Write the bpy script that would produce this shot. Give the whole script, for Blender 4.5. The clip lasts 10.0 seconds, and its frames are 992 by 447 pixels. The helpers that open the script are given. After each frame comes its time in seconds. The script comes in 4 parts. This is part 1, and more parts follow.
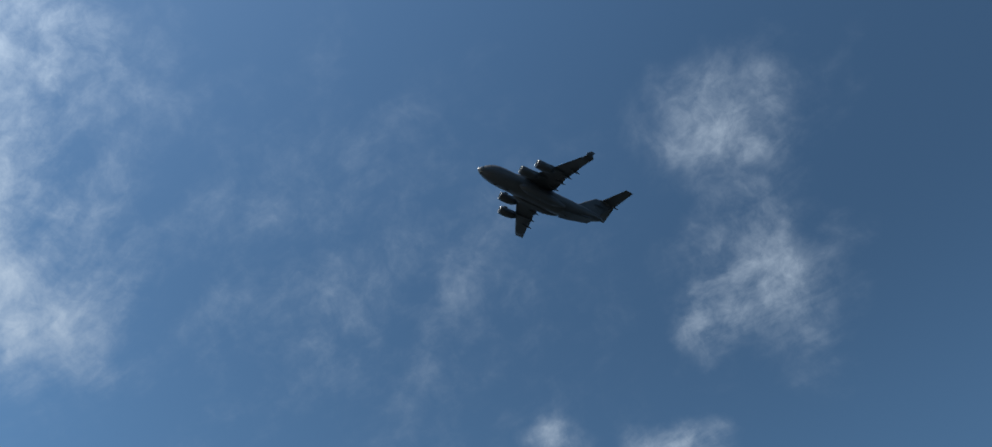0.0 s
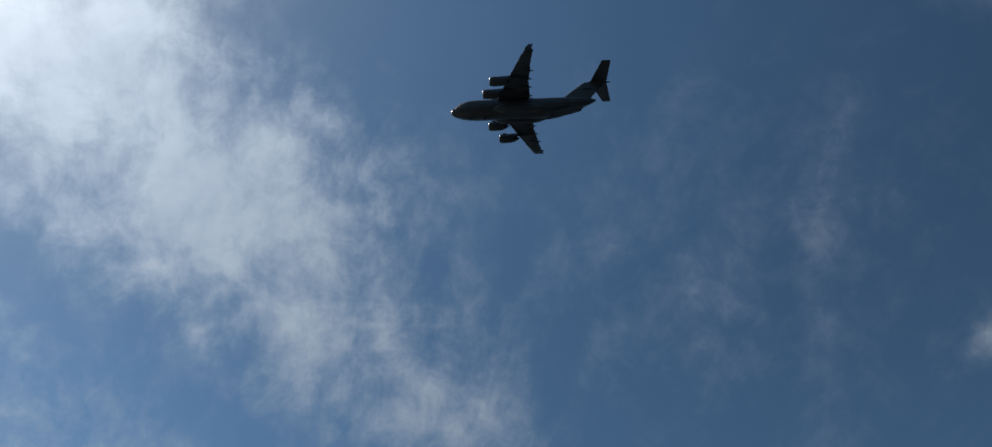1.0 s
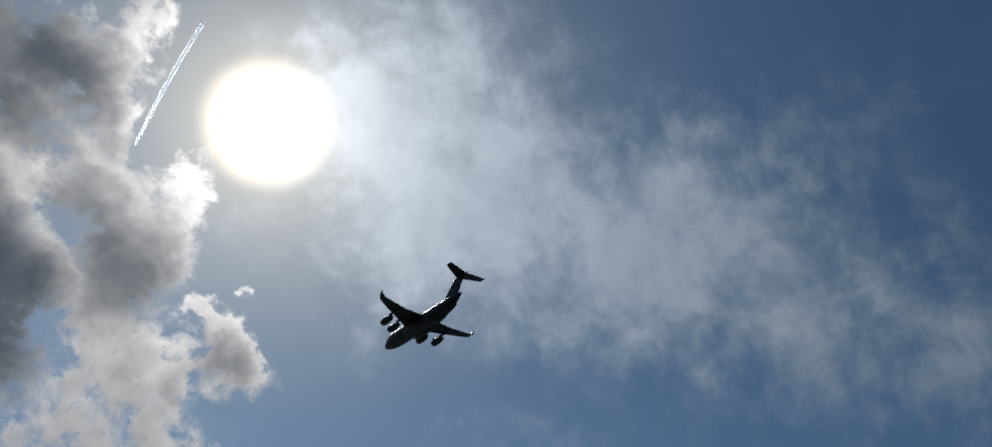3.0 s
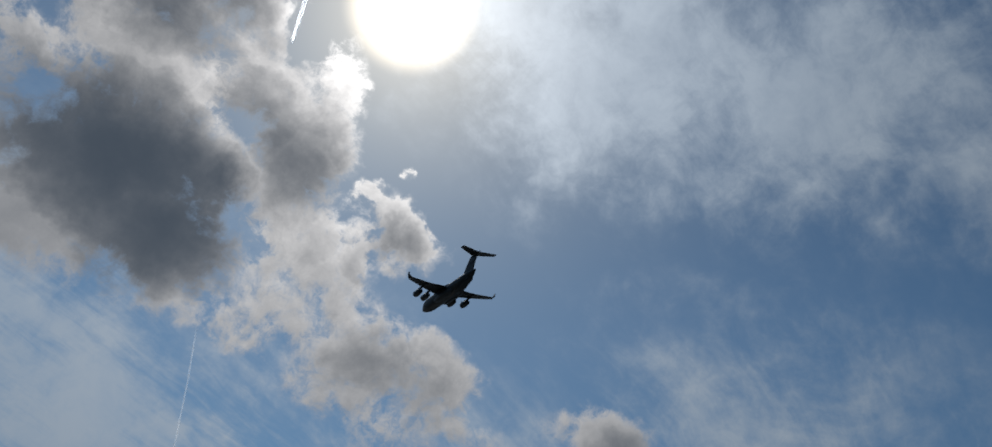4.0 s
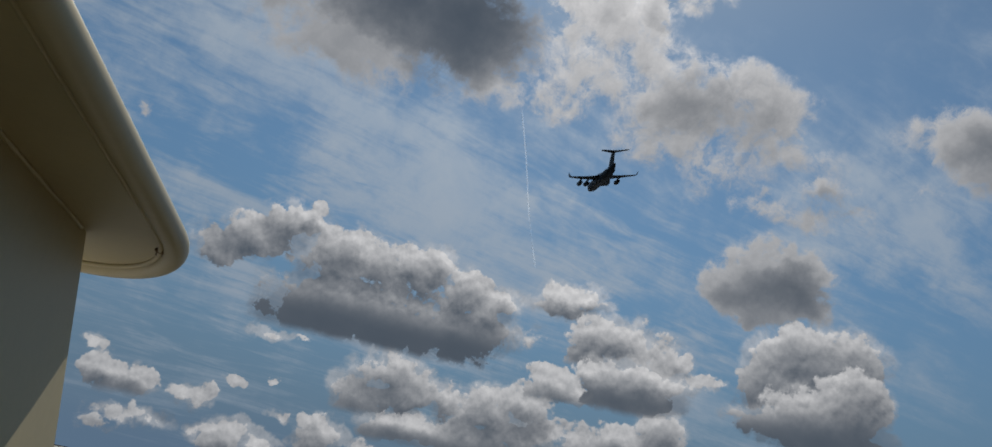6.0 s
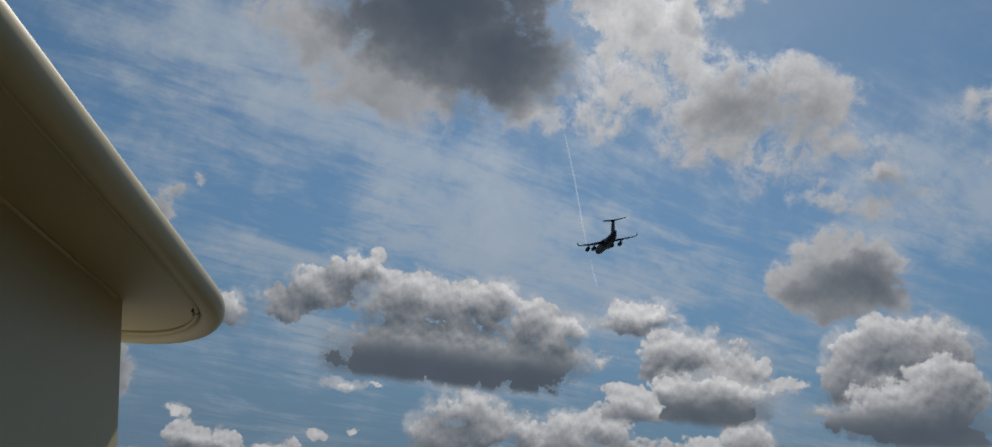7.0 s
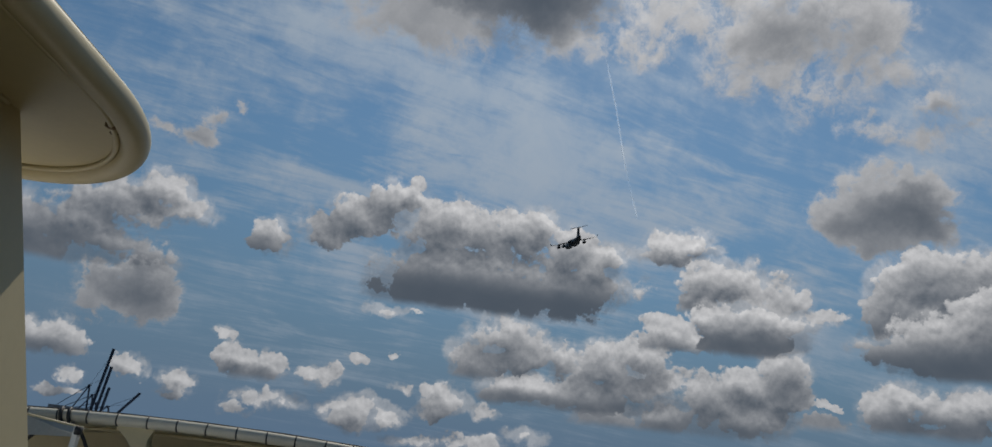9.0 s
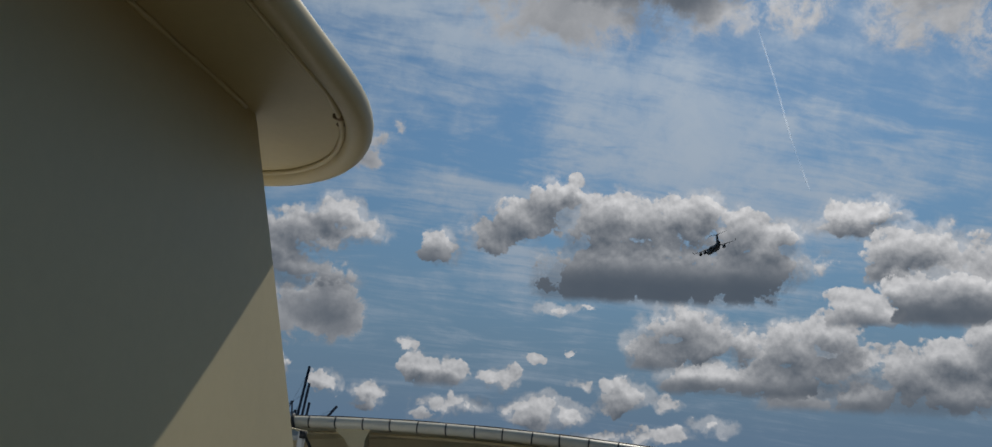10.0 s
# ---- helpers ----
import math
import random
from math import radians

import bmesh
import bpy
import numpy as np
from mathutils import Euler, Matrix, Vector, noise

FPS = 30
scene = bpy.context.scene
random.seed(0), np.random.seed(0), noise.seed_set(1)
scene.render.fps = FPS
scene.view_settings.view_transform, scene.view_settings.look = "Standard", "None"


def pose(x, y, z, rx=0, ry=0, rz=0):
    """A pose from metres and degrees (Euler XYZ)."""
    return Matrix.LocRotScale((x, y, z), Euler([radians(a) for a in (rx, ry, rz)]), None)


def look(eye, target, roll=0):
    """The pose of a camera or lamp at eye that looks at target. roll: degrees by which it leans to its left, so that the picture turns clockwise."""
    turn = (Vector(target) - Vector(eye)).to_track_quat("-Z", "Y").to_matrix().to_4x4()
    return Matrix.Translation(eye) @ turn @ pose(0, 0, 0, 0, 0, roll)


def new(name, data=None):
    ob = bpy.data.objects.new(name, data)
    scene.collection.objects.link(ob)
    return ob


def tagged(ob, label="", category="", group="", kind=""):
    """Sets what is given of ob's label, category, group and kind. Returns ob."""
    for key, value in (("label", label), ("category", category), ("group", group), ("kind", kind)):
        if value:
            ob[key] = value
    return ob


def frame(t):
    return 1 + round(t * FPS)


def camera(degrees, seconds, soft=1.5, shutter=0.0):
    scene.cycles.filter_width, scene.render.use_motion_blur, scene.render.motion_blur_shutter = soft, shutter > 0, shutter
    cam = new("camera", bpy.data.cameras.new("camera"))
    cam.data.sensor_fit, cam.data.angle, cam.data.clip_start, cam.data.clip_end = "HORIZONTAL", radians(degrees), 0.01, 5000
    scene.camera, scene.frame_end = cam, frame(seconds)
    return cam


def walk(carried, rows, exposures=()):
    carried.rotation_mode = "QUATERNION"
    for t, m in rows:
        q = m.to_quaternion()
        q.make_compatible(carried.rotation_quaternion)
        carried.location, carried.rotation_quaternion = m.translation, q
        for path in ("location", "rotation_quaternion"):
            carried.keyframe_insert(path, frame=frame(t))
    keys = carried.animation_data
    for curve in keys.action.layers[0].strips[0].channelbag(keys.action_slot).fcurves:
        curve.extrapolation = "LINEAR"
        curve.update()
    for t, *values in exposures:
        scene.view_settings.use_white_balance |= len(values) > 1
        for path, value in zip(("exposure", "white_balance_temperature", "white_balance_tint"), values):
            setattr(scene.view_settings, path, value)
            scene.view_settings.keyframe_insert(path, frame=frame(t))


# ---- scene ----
cam = camera(62.0, 10.0)
EYE = 1.6      # height of the eye over the open deck
PATH = [
    (0.0, -0.20, -0.11, 0.13, 141.87, 2.04, -123.19),
    (0.5, -0.20, -0.11, 0.13, 142.79, 3.16, -109.29),
    (1.0, -0.20, -0.11, 0.13, 142.84, 0.04, -89.03),
    (1.5, -0.20, -0.11, 0.13, 141.11, -1.26, -66.16),
    (2.0, -0.20, -0.11, 0.13, 142.42, -3.18, -55.95),
    (2.2, -0.20, -0.11, 0.13, 142.20, -3.14, -52.85),
    (3.3, -0.20, -0.11, 0.13, 142.16, -6.30, -45.56),
    (3.5, -0.20, -0.11, 0.13, 140.02, -7.98, -43.24),
    (4.0, -0.20, -0.11, 0.13, 132.18, -9.41, -36.67),
    (4.2, -0.20, -0.11, 0.13, 128.19, -9.96, -33.09),
    (4.5, -0.20, -0.11, 0.13, 122.55, -11.62, -26.88),
    (5.0, -0.20, -0.11, 0.13, 117.50, -12.98, -15.67),
    (5.5, -0.19, -0.17, 0.08, 113.08, -12.77, -11.35),
    (5.7, -0.15, -0.15, 0.035, 110.37, -12.26, -12.48),
    (6.8, 0.00, -0.02, 0.095, 112.36, -5.92, -6.05),
    (7.0, 0.00, -0.01, 0.07, 111.81, -5.61, -5.65),
    (7.5, 0.00, 0.00, 0.00, 109.98, -5.74, -2.08),
    (8.0, 0.02, 0.24, -0.01, 109.30, -6.37, -2.47),
    (8.5, 0.05, 0.617, -0.026, 107.31, -6.70, -2.80),
    (9.0, 0.205, 0.65, -0.03, 106.66, -6.89, -3.18),
    (9.5, 0.178, 0.706, -0.045, 105.86, -7.68, 0.87),
    (10.0, 0.03, 0.735, -0.124, 105.23, -4.15, 9.32),
]
EXPOSURES = [(0.0, 1.02), (0.5, 0.8), (1.0, 0.32), (1.5, -0.18), (2.2, -0.3), (3.5, -0.24), (4.5, -0.2), (5.5, -0.14), (7.0, -0.1), (8.5, -0.06), (9.5, -0.16), (10.0, -0.02)]
walk(cam, [(t, pose(x, y, z + EYE, rx, ry, rz)) for t, x, y, z, rx, ry, rz in PATH], EXPOSURES)

# ---- sky, sun and clouds ----
SUN_AZ, SUN_EL = radians(13.5), radians(53.8)      # azimuth clockwise from +y
SUN_DIR = Vector((math.sin(SUN_AZ) * math.cos(SUN_EL), math.cos(SUN_AZ) * math.cos(SUN_EL), math.sin(SUN_EL)))
sun_data = bpy.data.lights.new("sun", "SUN")
sun_data.energy, sun_data.angle, sun_data.color = 3.0, radians(0.6), (1.0, 0.95, 0.86)
sun = new("sun", sun_data)
sun.matrix_world = look(SUN_DIR * 200, (0, 0, 0))

# cloud lobes: azimuth, elevation, half width and half height in degrees, thickness
WEST_SPECKS = [(-21.3, 3.4, 1.2, 0.9, 1), (-18.4, 2.9, 1.1, 0.9, 1), (-18.8, 1.9, 1, 0.4, 0.8), (-24.1, 2.6, 0.8, 0.6, 1), (-24.5, 1.6, 1.5, 0.5, 0.7)]
SPECKS = [(-15.9, 6.4, 0.9, 0.5, 0.8), (-7.2, 6.1, 0.7, 0.4, 0.9), (-4.7, 6.8, 0.4, 0.3, 0.8), (-6.2, 9.6, 1.5, 0.4, 0.7), (-4, 9.7, 1.1, 0.3, 0.5), (-3.9, 4.7, 0.6, 0.3, 0.6), (1.9, 3.7, 0.9, 0.5, 0.7),
        (24.1, 6.6, 0.8, 0.2, 0.6)]
FAR_ROW = [(-9.6, 4.8, 1.3, 0.8, 1), (-12.5, 2.7, 2.5, 0.7, 0.8), (-14.4, 2, 1.2, 0.5, 0.7), (-6.7, 2.7, 1.9, 1.1, 0.9), (-4.6, 2.7, 1.5, 0.8, 0.9), (-8, 2.9, 1.1, 0.5, 0.8), (-1, 4.2, 1.7, 1.1, 0.9),
        (-1.7, 3.5, 1.3, 0.8, 0.8), (1.1, 1.5, 2.5, 0.6, 0.6), (-2.7, 1.1, 2.1, 0.5, 0.6), (4.9, 2.4, 1.7, 0.6, 0.6)]
FAR_PAIR = [(-15, 4.9, 1.4, 0.9, 1), (-13, 4.9, 1.3, 1, 1), (-13.9, 4.2, 1.9, 0.6, 1)]
EAST_FOOT = [(28.8, 6.8, 1.9, 1.1, 1), (27.4, 6, 1.6, 1.2, 1), (30.8, 6.2, 2.3, 1.2, 1), (24.1, 4.9, 1.3, 1, 1), (32.5, 7.1, 1.5, 1.1, 1), (28.8, 5, 3.1, 0.6, 0.8)]
LOW_FOOT = [(14.4, 4.5, 1.7, 1.2, 1), (16.7, 6.2, 2.9, 1.5, 1), (19.1, 7.4, 2.1, 1.2, 1), (21.4, 8.2, 1.8, 1.5, 1), (21.2, 6.9, 2, 1.2, 1), (18, 5.3, 3.9, 1.7, 1), (13.8, 6.7, 3, 1, 0.8),
        (10.2, 3.9, 2.5, 1.1, 0.8), (13.6, 3.4, 1.7, 0.6, 0.8)]
LOW_MIDDLE = [(4.5, 5.5, 2.6, 1, 1), (7.5, 5.6, 2.6, 1.1, 1), (9.9, 7.6, 2.5, 1.7, 1), (12, 8.2, 1.8, 1.5, 1), (11.7, 6.4, 3, 1.5, 1), (9.3, 5.3, 3.6, 1.1, 1), (2.8, 4.9, 1.3, 0.6, 0.8)]
LOW_BANK = [(2.8, 8.7, 2.5, 1.5, 1), (1.3, 7.1, 2.2, 1.4, 1), (4.3, 7.8, 2.7, 1.6, 1), (6.4, 7.9, 1.4, 1.3, 1), (0.7, 6.3, 1.6, 0.9, 1)]
BESIDE = [(13.6, 10.2, 1.8, 1.1, 1), (15.2, 9.8, 1.4, 0.8, 1), (12.6, 9.6, 1, 0.6, 1)]
ARCH = [(13.6, 16.4, 1.9, 0.9, 0.9), (12, 15.5, 1.3, 0.7, 0.7), (15.3, 16.4, 1.5, 0.9, 0.9), (16.7, 15.9, 0.8, 0.6, 0.6), (14.6, 15.3, 1.7, 0.9, 0.5), (18.9, 14.9, 0.6, 0.8, 0.5), (11.3, 12.7, 2.2, 1.1, 0.4)]
DOME_BACK = [(19.7, 13.2, 2.4, 1.4, 1), (17.6, 13.8, 1.9, 1.3, 1), (15.7, 13.8, 1.5, 1.2, 1), (21.2, 12.8, 1.5, 1.2, 1), (15.6, 12.4, 1.7, 1.3, 1)]
DOME = [(18.2, 11.1, 2.5, 1.3, 1), (19.8, 11.6, 2.5, 1.2, 1), (21.8, 11.5, 1.6, 1, 1), (23.5, 11.9, 1.9, 0.5, 0.8), (18.4, 9.8, 2.3, 1, 1), (20.4, 10.2, 2.5, 1, 1), (16.1, 11.5, 1.4, 0.9, 0.8)]
EAST_DOME = [(30.4, 14.2, 3.3, 2, 1), (28.6, 12.8, 2.4, 1.8, 1), (32.7, 14.5, 2.3, 1.7, 1), (27.3, 12.2, 1.3, 1.6, 1), (31, 12.3, 3.4, 1.9, 1)]
EAST_FRONT = [(31, 10.5, 3.4, 1.8, 1), (28.9, 9.9, 2.4, 1.3, 1), (32.9, 11.5, 2.3, 2.2, 1), (31.9, 9.3, 3.4, 1.2, 1), (26.7, 10.2, 1.4, 0.6, 0.7)]
WEST_LOW = [(-25.9, 4.6, 2.3, 1.2, 1), (-27.3, 4.7, 1.6, 1.2, 1), (-24.7, 4.4, 1.3, 0.9, 1)]
WEST_MIDDLE = [(-21.9, 9.3, 1.9, 1.4, 0.9), (-23.1, 7.8, 2.5, 1.6, 0.8), (-20.9, 8.1, 1.6, 1.3, 0.9), (-23.8, 6.1, 1.6, 0.9, 0.6)]
WEST_HEAP = [(-23.7, 13.5, 2.8, 1.6, 1), (-21.6, 15, 1.5, 1.1, 1), (-26.3, 12, 3.1, 1.6, 1), (-28.5, 11.2, 2.7, 1.5, 1), (-19.6, 13.8, 1.7, 0.9, 0.8), (-24.6, 10.8, 4.4, 1.3, 0.9), (-27.9, 9.8, 2.3, 1.2, 0.9)]
WEST_WISP = [(-19.4, 20.1, 1.4, 0.9, 0.62), (-20.5, 18.8, 1.6, 0.7, 0.55), (-18.4, 21, 0.6, 0.9, 0.6), (-22.2, 18.6, 1.6, 0.5, 0.42)]
HEAP = [(-14.2, 13.2, 1.5, 1.3, 0.8), (-15.3, 12.4, 0.9, 0.6, 0.6), (-10.5, 14.4, 1.9, 1.3, 0.9), (-8.6, 15.8, 2.2, 1.5, 1), (-6.3, 17.1, 2, 1.6, 1), (-5.4, 18, 1, 0.7, 1), (-3, 15.5, 2.9, 2, 1),
        (-2.1, 16.5, 2, 1.2, 1), (0.1, 15.7, 2.2, 1.8, 1), (3.3, 16, 2.5, 1.8, 1), (2.5, 16.7, 1.8, 1, 1), (4.5, 16.7, 1.2, 1.2, 1), (6.8, 15, 2.1, 1.6, 1), (8.5, 14.6, 2, 1.4, 1),
        (9.6, 15, 0.9, 1.2, 1), (-2.1, 12.3, 4.6, 2.6, 1), (2.4, 12.2, 5.9, 3.1, 1), (7.1, 12.4, 3.3, 2.6, 1), (-4.2, 11.2, 3, 2.1, 1)]
PILLOW = [(27.2, 19.6, 2.8, 1.9, 1), (24.9, 18.7, 2.5, 1.5, 1), (29.5, 19.8, 2.3, 1.6, 1), (23.1, 18.2, 1.5, 0.7, 0.6), (27.6, 17.7, 3.5, 1.8, 1), (29.8, 18, 2, 1.7, 1)]
PUFFS = [(31.1, 25, 1.9, 1.1, 0.7), (27.4, 23.9, 2.6, 1, 0.55), (33, 23.4, 1.8, 1, 0.55), (30.4, 23.2, 2.4, 0.8, 0.5), (38.5, 29, 2.3, 1.5, 0.55), (36.6, 24.8, 1.9, 0.8, 0.4)]
KNOT = [(40.1, 28.5, 2.3, 1.7, 0.8), (40.6, 26.9, 2, 1.9, 0.8)]
BROKEN = [(23.4, 31.3, 4, 1.8, 0.85), (27.3, 30, 2.4, 2.1, 0.75), (20.8, 29.5, 2.5, 1.9, 0.75), (22.7, 26.5, 2.4, 1.3, 0.5), (17.4, 32.5, 2.1, 2.1, 0.75), (14.4, 31.3, 3.2, 1.9, 0.6), (11.5, 29.3, 3.5, 1.5, 0.45),
        (11.3, 36.4, 2.1, 2.2, 0.7), (8.7, 36.9, 1.7, 1.9, 0.6), (16.2, 38.3, 2.1, 1.4, 0.7), (20.4, 38, 2.9, 1.8, 0.7), (13.9, 34.2, 2.1, 2.1, 0.6)]
MIDDLE = [(14.4, 31.9, 3.9, 2.2, 0.6), (20.1, 30.7, 3.4, 2.6, 0.8), (25.1, 29.6, 2.9, 2.1, 0.8), (19.6, 27.7, 3.4, 1.7, 0.6), (23.7, 25.6, 2.1, 1.5, 0.5), (9.1, 29.8, 3.4, 1.9, 0.5), (28.7, 27.2, 3.9, 1.7, 0.45),
        (15.3, 34.9, 2.6, 2.2, 0.55)]
SHOULDER = [(19.3, 39.2, 2.5, 2, 1.05), (17.2, 37.2, 1.5, 1.9, 0.9), (21.4, 38.6, 1.8, 1.7, 1), (16.8, 40.4, 1.5, 1, 0.8), (19.5, 42.8, 0.7, 0.4, 0.5)]
DARK = [(-2.1, 35.9, 6.9, 4.5, 1.2), (-3.8, 33.7, 10, 5.4, 1.1), (2.8, 32.1, 4.1, 2.7, 0.95), (-10.8, 32.6, 4.2, 2.9, 1), (-6.1, 30, 4.7, 2.2, 0.95), (3.7, 37.1, 2.5, 3.8, 1), (4.3, 29.5, 2.5, 1.7, 0.5)]
HEAD = [(7.8, 43.2, 3.5, 3.4, 0.9), (11.5, 41.4, 2.1, 2.6, 0.85), (3.5, 44.9, 4, 2.8, 0.9), (9.3, 39.4, 2.6, 2.6, 0.8), (12.8, 37, 1.9, 2.8, 0.55), (10, 35.7, 2.6, 2.6, 0.5), (-3.7, 42.2, 5.3, 2.1, 0.8),
        (-11.3, 39, 6.2, 1.7, 0.75), (9.2, 47.4, 1.9, 2.5, 0.5), (11.4, 46.4, 1.1, 1.3, 0.42)]
CROWN = [(-5.3, 50, 4.4, 3.2, 1), (-2.6, 52.7, 1.5, 2.7, 0.9), (-6.8, 47.3, 4.7, 2.7, 1), (-5.1, 42.5, 5.1, 3.1, 0.9), (0.7, 48.7, 2.5, 2.5, 0.8), (8.6, 48.6, 1.2, 2.5, 0.38), (11.2, 47.1, 1, 1.3, 0.38),
        (-11.9, 45, 3.4, 3, 0.8)]
# the clouds from far to near: lobes, kind, elevation of the flat base, how dark and how deep its shade is, softness of the rim
CLOUDS = [
    (WEST_SPECKS, "heap", -5, 0, 1, 0.06),
    (SPECKS, "heap", -5, 0, 1, 0.07),
    (FAR_ROW, "heap", -5, 0.2, 0.8, 0.07),
    (FAR_PAIR, "heap", 3.8, 0.35, 0.7, 0.06),
    (EAST_FOOT, "heap", 5, 0.5, 1.2, 0.06),
    (LOW_FOOT, "heap", 3.8, 0.55, 1, 0.06),
    (LOW_MIDDLE, "heap", 4.4, 0.6, 1.1, 0.06),
    (LOW_BANK, "heap", 5.9, 0.3, 0.8, 0.06),
    (BESIDE, "heap", 9, 0.3, 0.6, 0.06),
    (ARCH, "heap", -5, 0, 1, 0.1),
    (DOME_BACK, "heap", 11.7, 0.2, 0.8, 0.06),
    (DOME, "heap", 9.1, 0.65, 1.6, 0.07),
    (EAST_DOME, "heap", 10.5, 0.45, 1.6, 0.05),
    (EAST_FRONT, "heap", 8.4, 0.75, 2.2, 0.07),
    (WEST_LOW, "heap", 3.5, 0.4, 0.9, 0.07),
    (WEST_MIDDLE, "frayed", -5, 0, 1.5, 0.1),
    (WEST_HEAP, "heap", 9.1, 0.5, 2, 0.1),
    (WEST_WISP, "frayed", -5, 0, 1, 0.16),
    (HEAP, "heap", 10.3, 0.85, 2.6, 0.055),
    (PILLOW, "frayed", -5, 0, 1, 0.17),
    (PUFFS, "frayed", -5, 0, 1, 0.24),
    (KNOT, "soft", -5, 0, 1, 0.22),
    (BROKEN, "frayed", -5, 0, 1, 0.24),
    (MIDDLE, "frayed", -5, 0, 1, 0.25),
    (SHOULDER, "frayed", -5, 0, 1, 0.12),
    (DARK, "soft", -5, 0, 1, 0.22),
    (HEAD, "frayed", -5, 0, 1, 0.2),
    (CROWN, "frayed", -5, 0, 1, 0.2),
]
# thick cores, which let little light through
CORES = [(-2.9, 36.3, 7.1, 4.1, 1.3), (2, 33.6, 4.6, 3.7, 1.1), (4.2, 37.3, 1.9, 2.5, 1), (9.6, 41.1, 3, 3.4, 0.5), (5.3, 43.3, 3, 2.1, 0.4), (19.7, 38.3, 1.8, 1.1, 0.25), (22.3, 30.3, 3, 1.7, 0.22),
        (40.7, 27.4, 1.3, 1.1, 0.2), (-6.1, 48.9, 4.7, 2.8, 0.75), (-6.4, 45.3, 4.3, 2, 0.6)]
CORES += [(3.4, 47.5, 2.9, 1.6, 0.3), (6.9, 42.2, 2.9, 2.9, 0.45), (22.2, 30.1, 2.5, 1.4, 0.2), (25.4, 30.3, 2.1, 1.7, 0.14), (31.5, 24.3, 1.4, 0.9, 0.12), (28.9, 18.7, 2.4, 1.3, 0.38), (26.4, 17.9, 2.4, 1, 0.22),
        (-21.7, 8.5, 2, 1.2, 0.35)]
# thin high veils
VEIL = [(41.7, 52.5, 13.2, 10.1, 0.68), (58.9, 51.2, 12.5, 10, 0.85), (70.7, 47.6, 11.1, 7.3, 0.68), (79.6, 41.7, 10.3, 6.4, 0.55), (53.6, 34.8, 6, 4.5, 0.45), (151.4, 45.8, 4.8, 7.1, 0.45), (154.3, 55.5, 6.4, 4, 0.38),
        (147.1, 43, 4.4, 2.8, 0.5), (75.5, 48.6, 10.4, 12, 0.32), (130, 36.8, 2.7, 1.7, 0.42), (139.3, 35, 4, 1.7, 0.4), (83.1, 39.9, 12, 3.6, 0.35), (39.5, 53.3, 12.2, 10, 0.95), (56.7, 49.5, 12.3, 7, 0.9)]
VEIL += [(71.8, 44.5, 11.9, 5.1, 0.65), (26.6, 58.4, 9.3, 8, 0.85), (84.2, 40.7, 9.6, 3.6, 0.3), (40.7, 54.7, 10.9, 10, 0.62), (56.6, 52.6, 8.5, 9.8, 0.42), (48.5, 45.4, 9.9, 3.9, 0.6), (68.3, 44.6, 6.8, 6, 0.32),
        (40.7, 37.6, 5.1, 1.7, 0.3), (48.7, 37.8, 5.1, 2.1, 0.35), (10.1, 29.9, 7.9, 2.4, 0.3), (45.3, 33.9, 7.6, 2.9, 0.42), (49.8, 29.1, 9, 4.5, 0.32), (6, 20, 36, 15, 0.6), (36, 23, 18, 7, 0.5),
        (-14, 27, 18, 10, 0.66), (110, 46, 24, 15, 0.2), (50, 31, 15, 8, 0.45)]


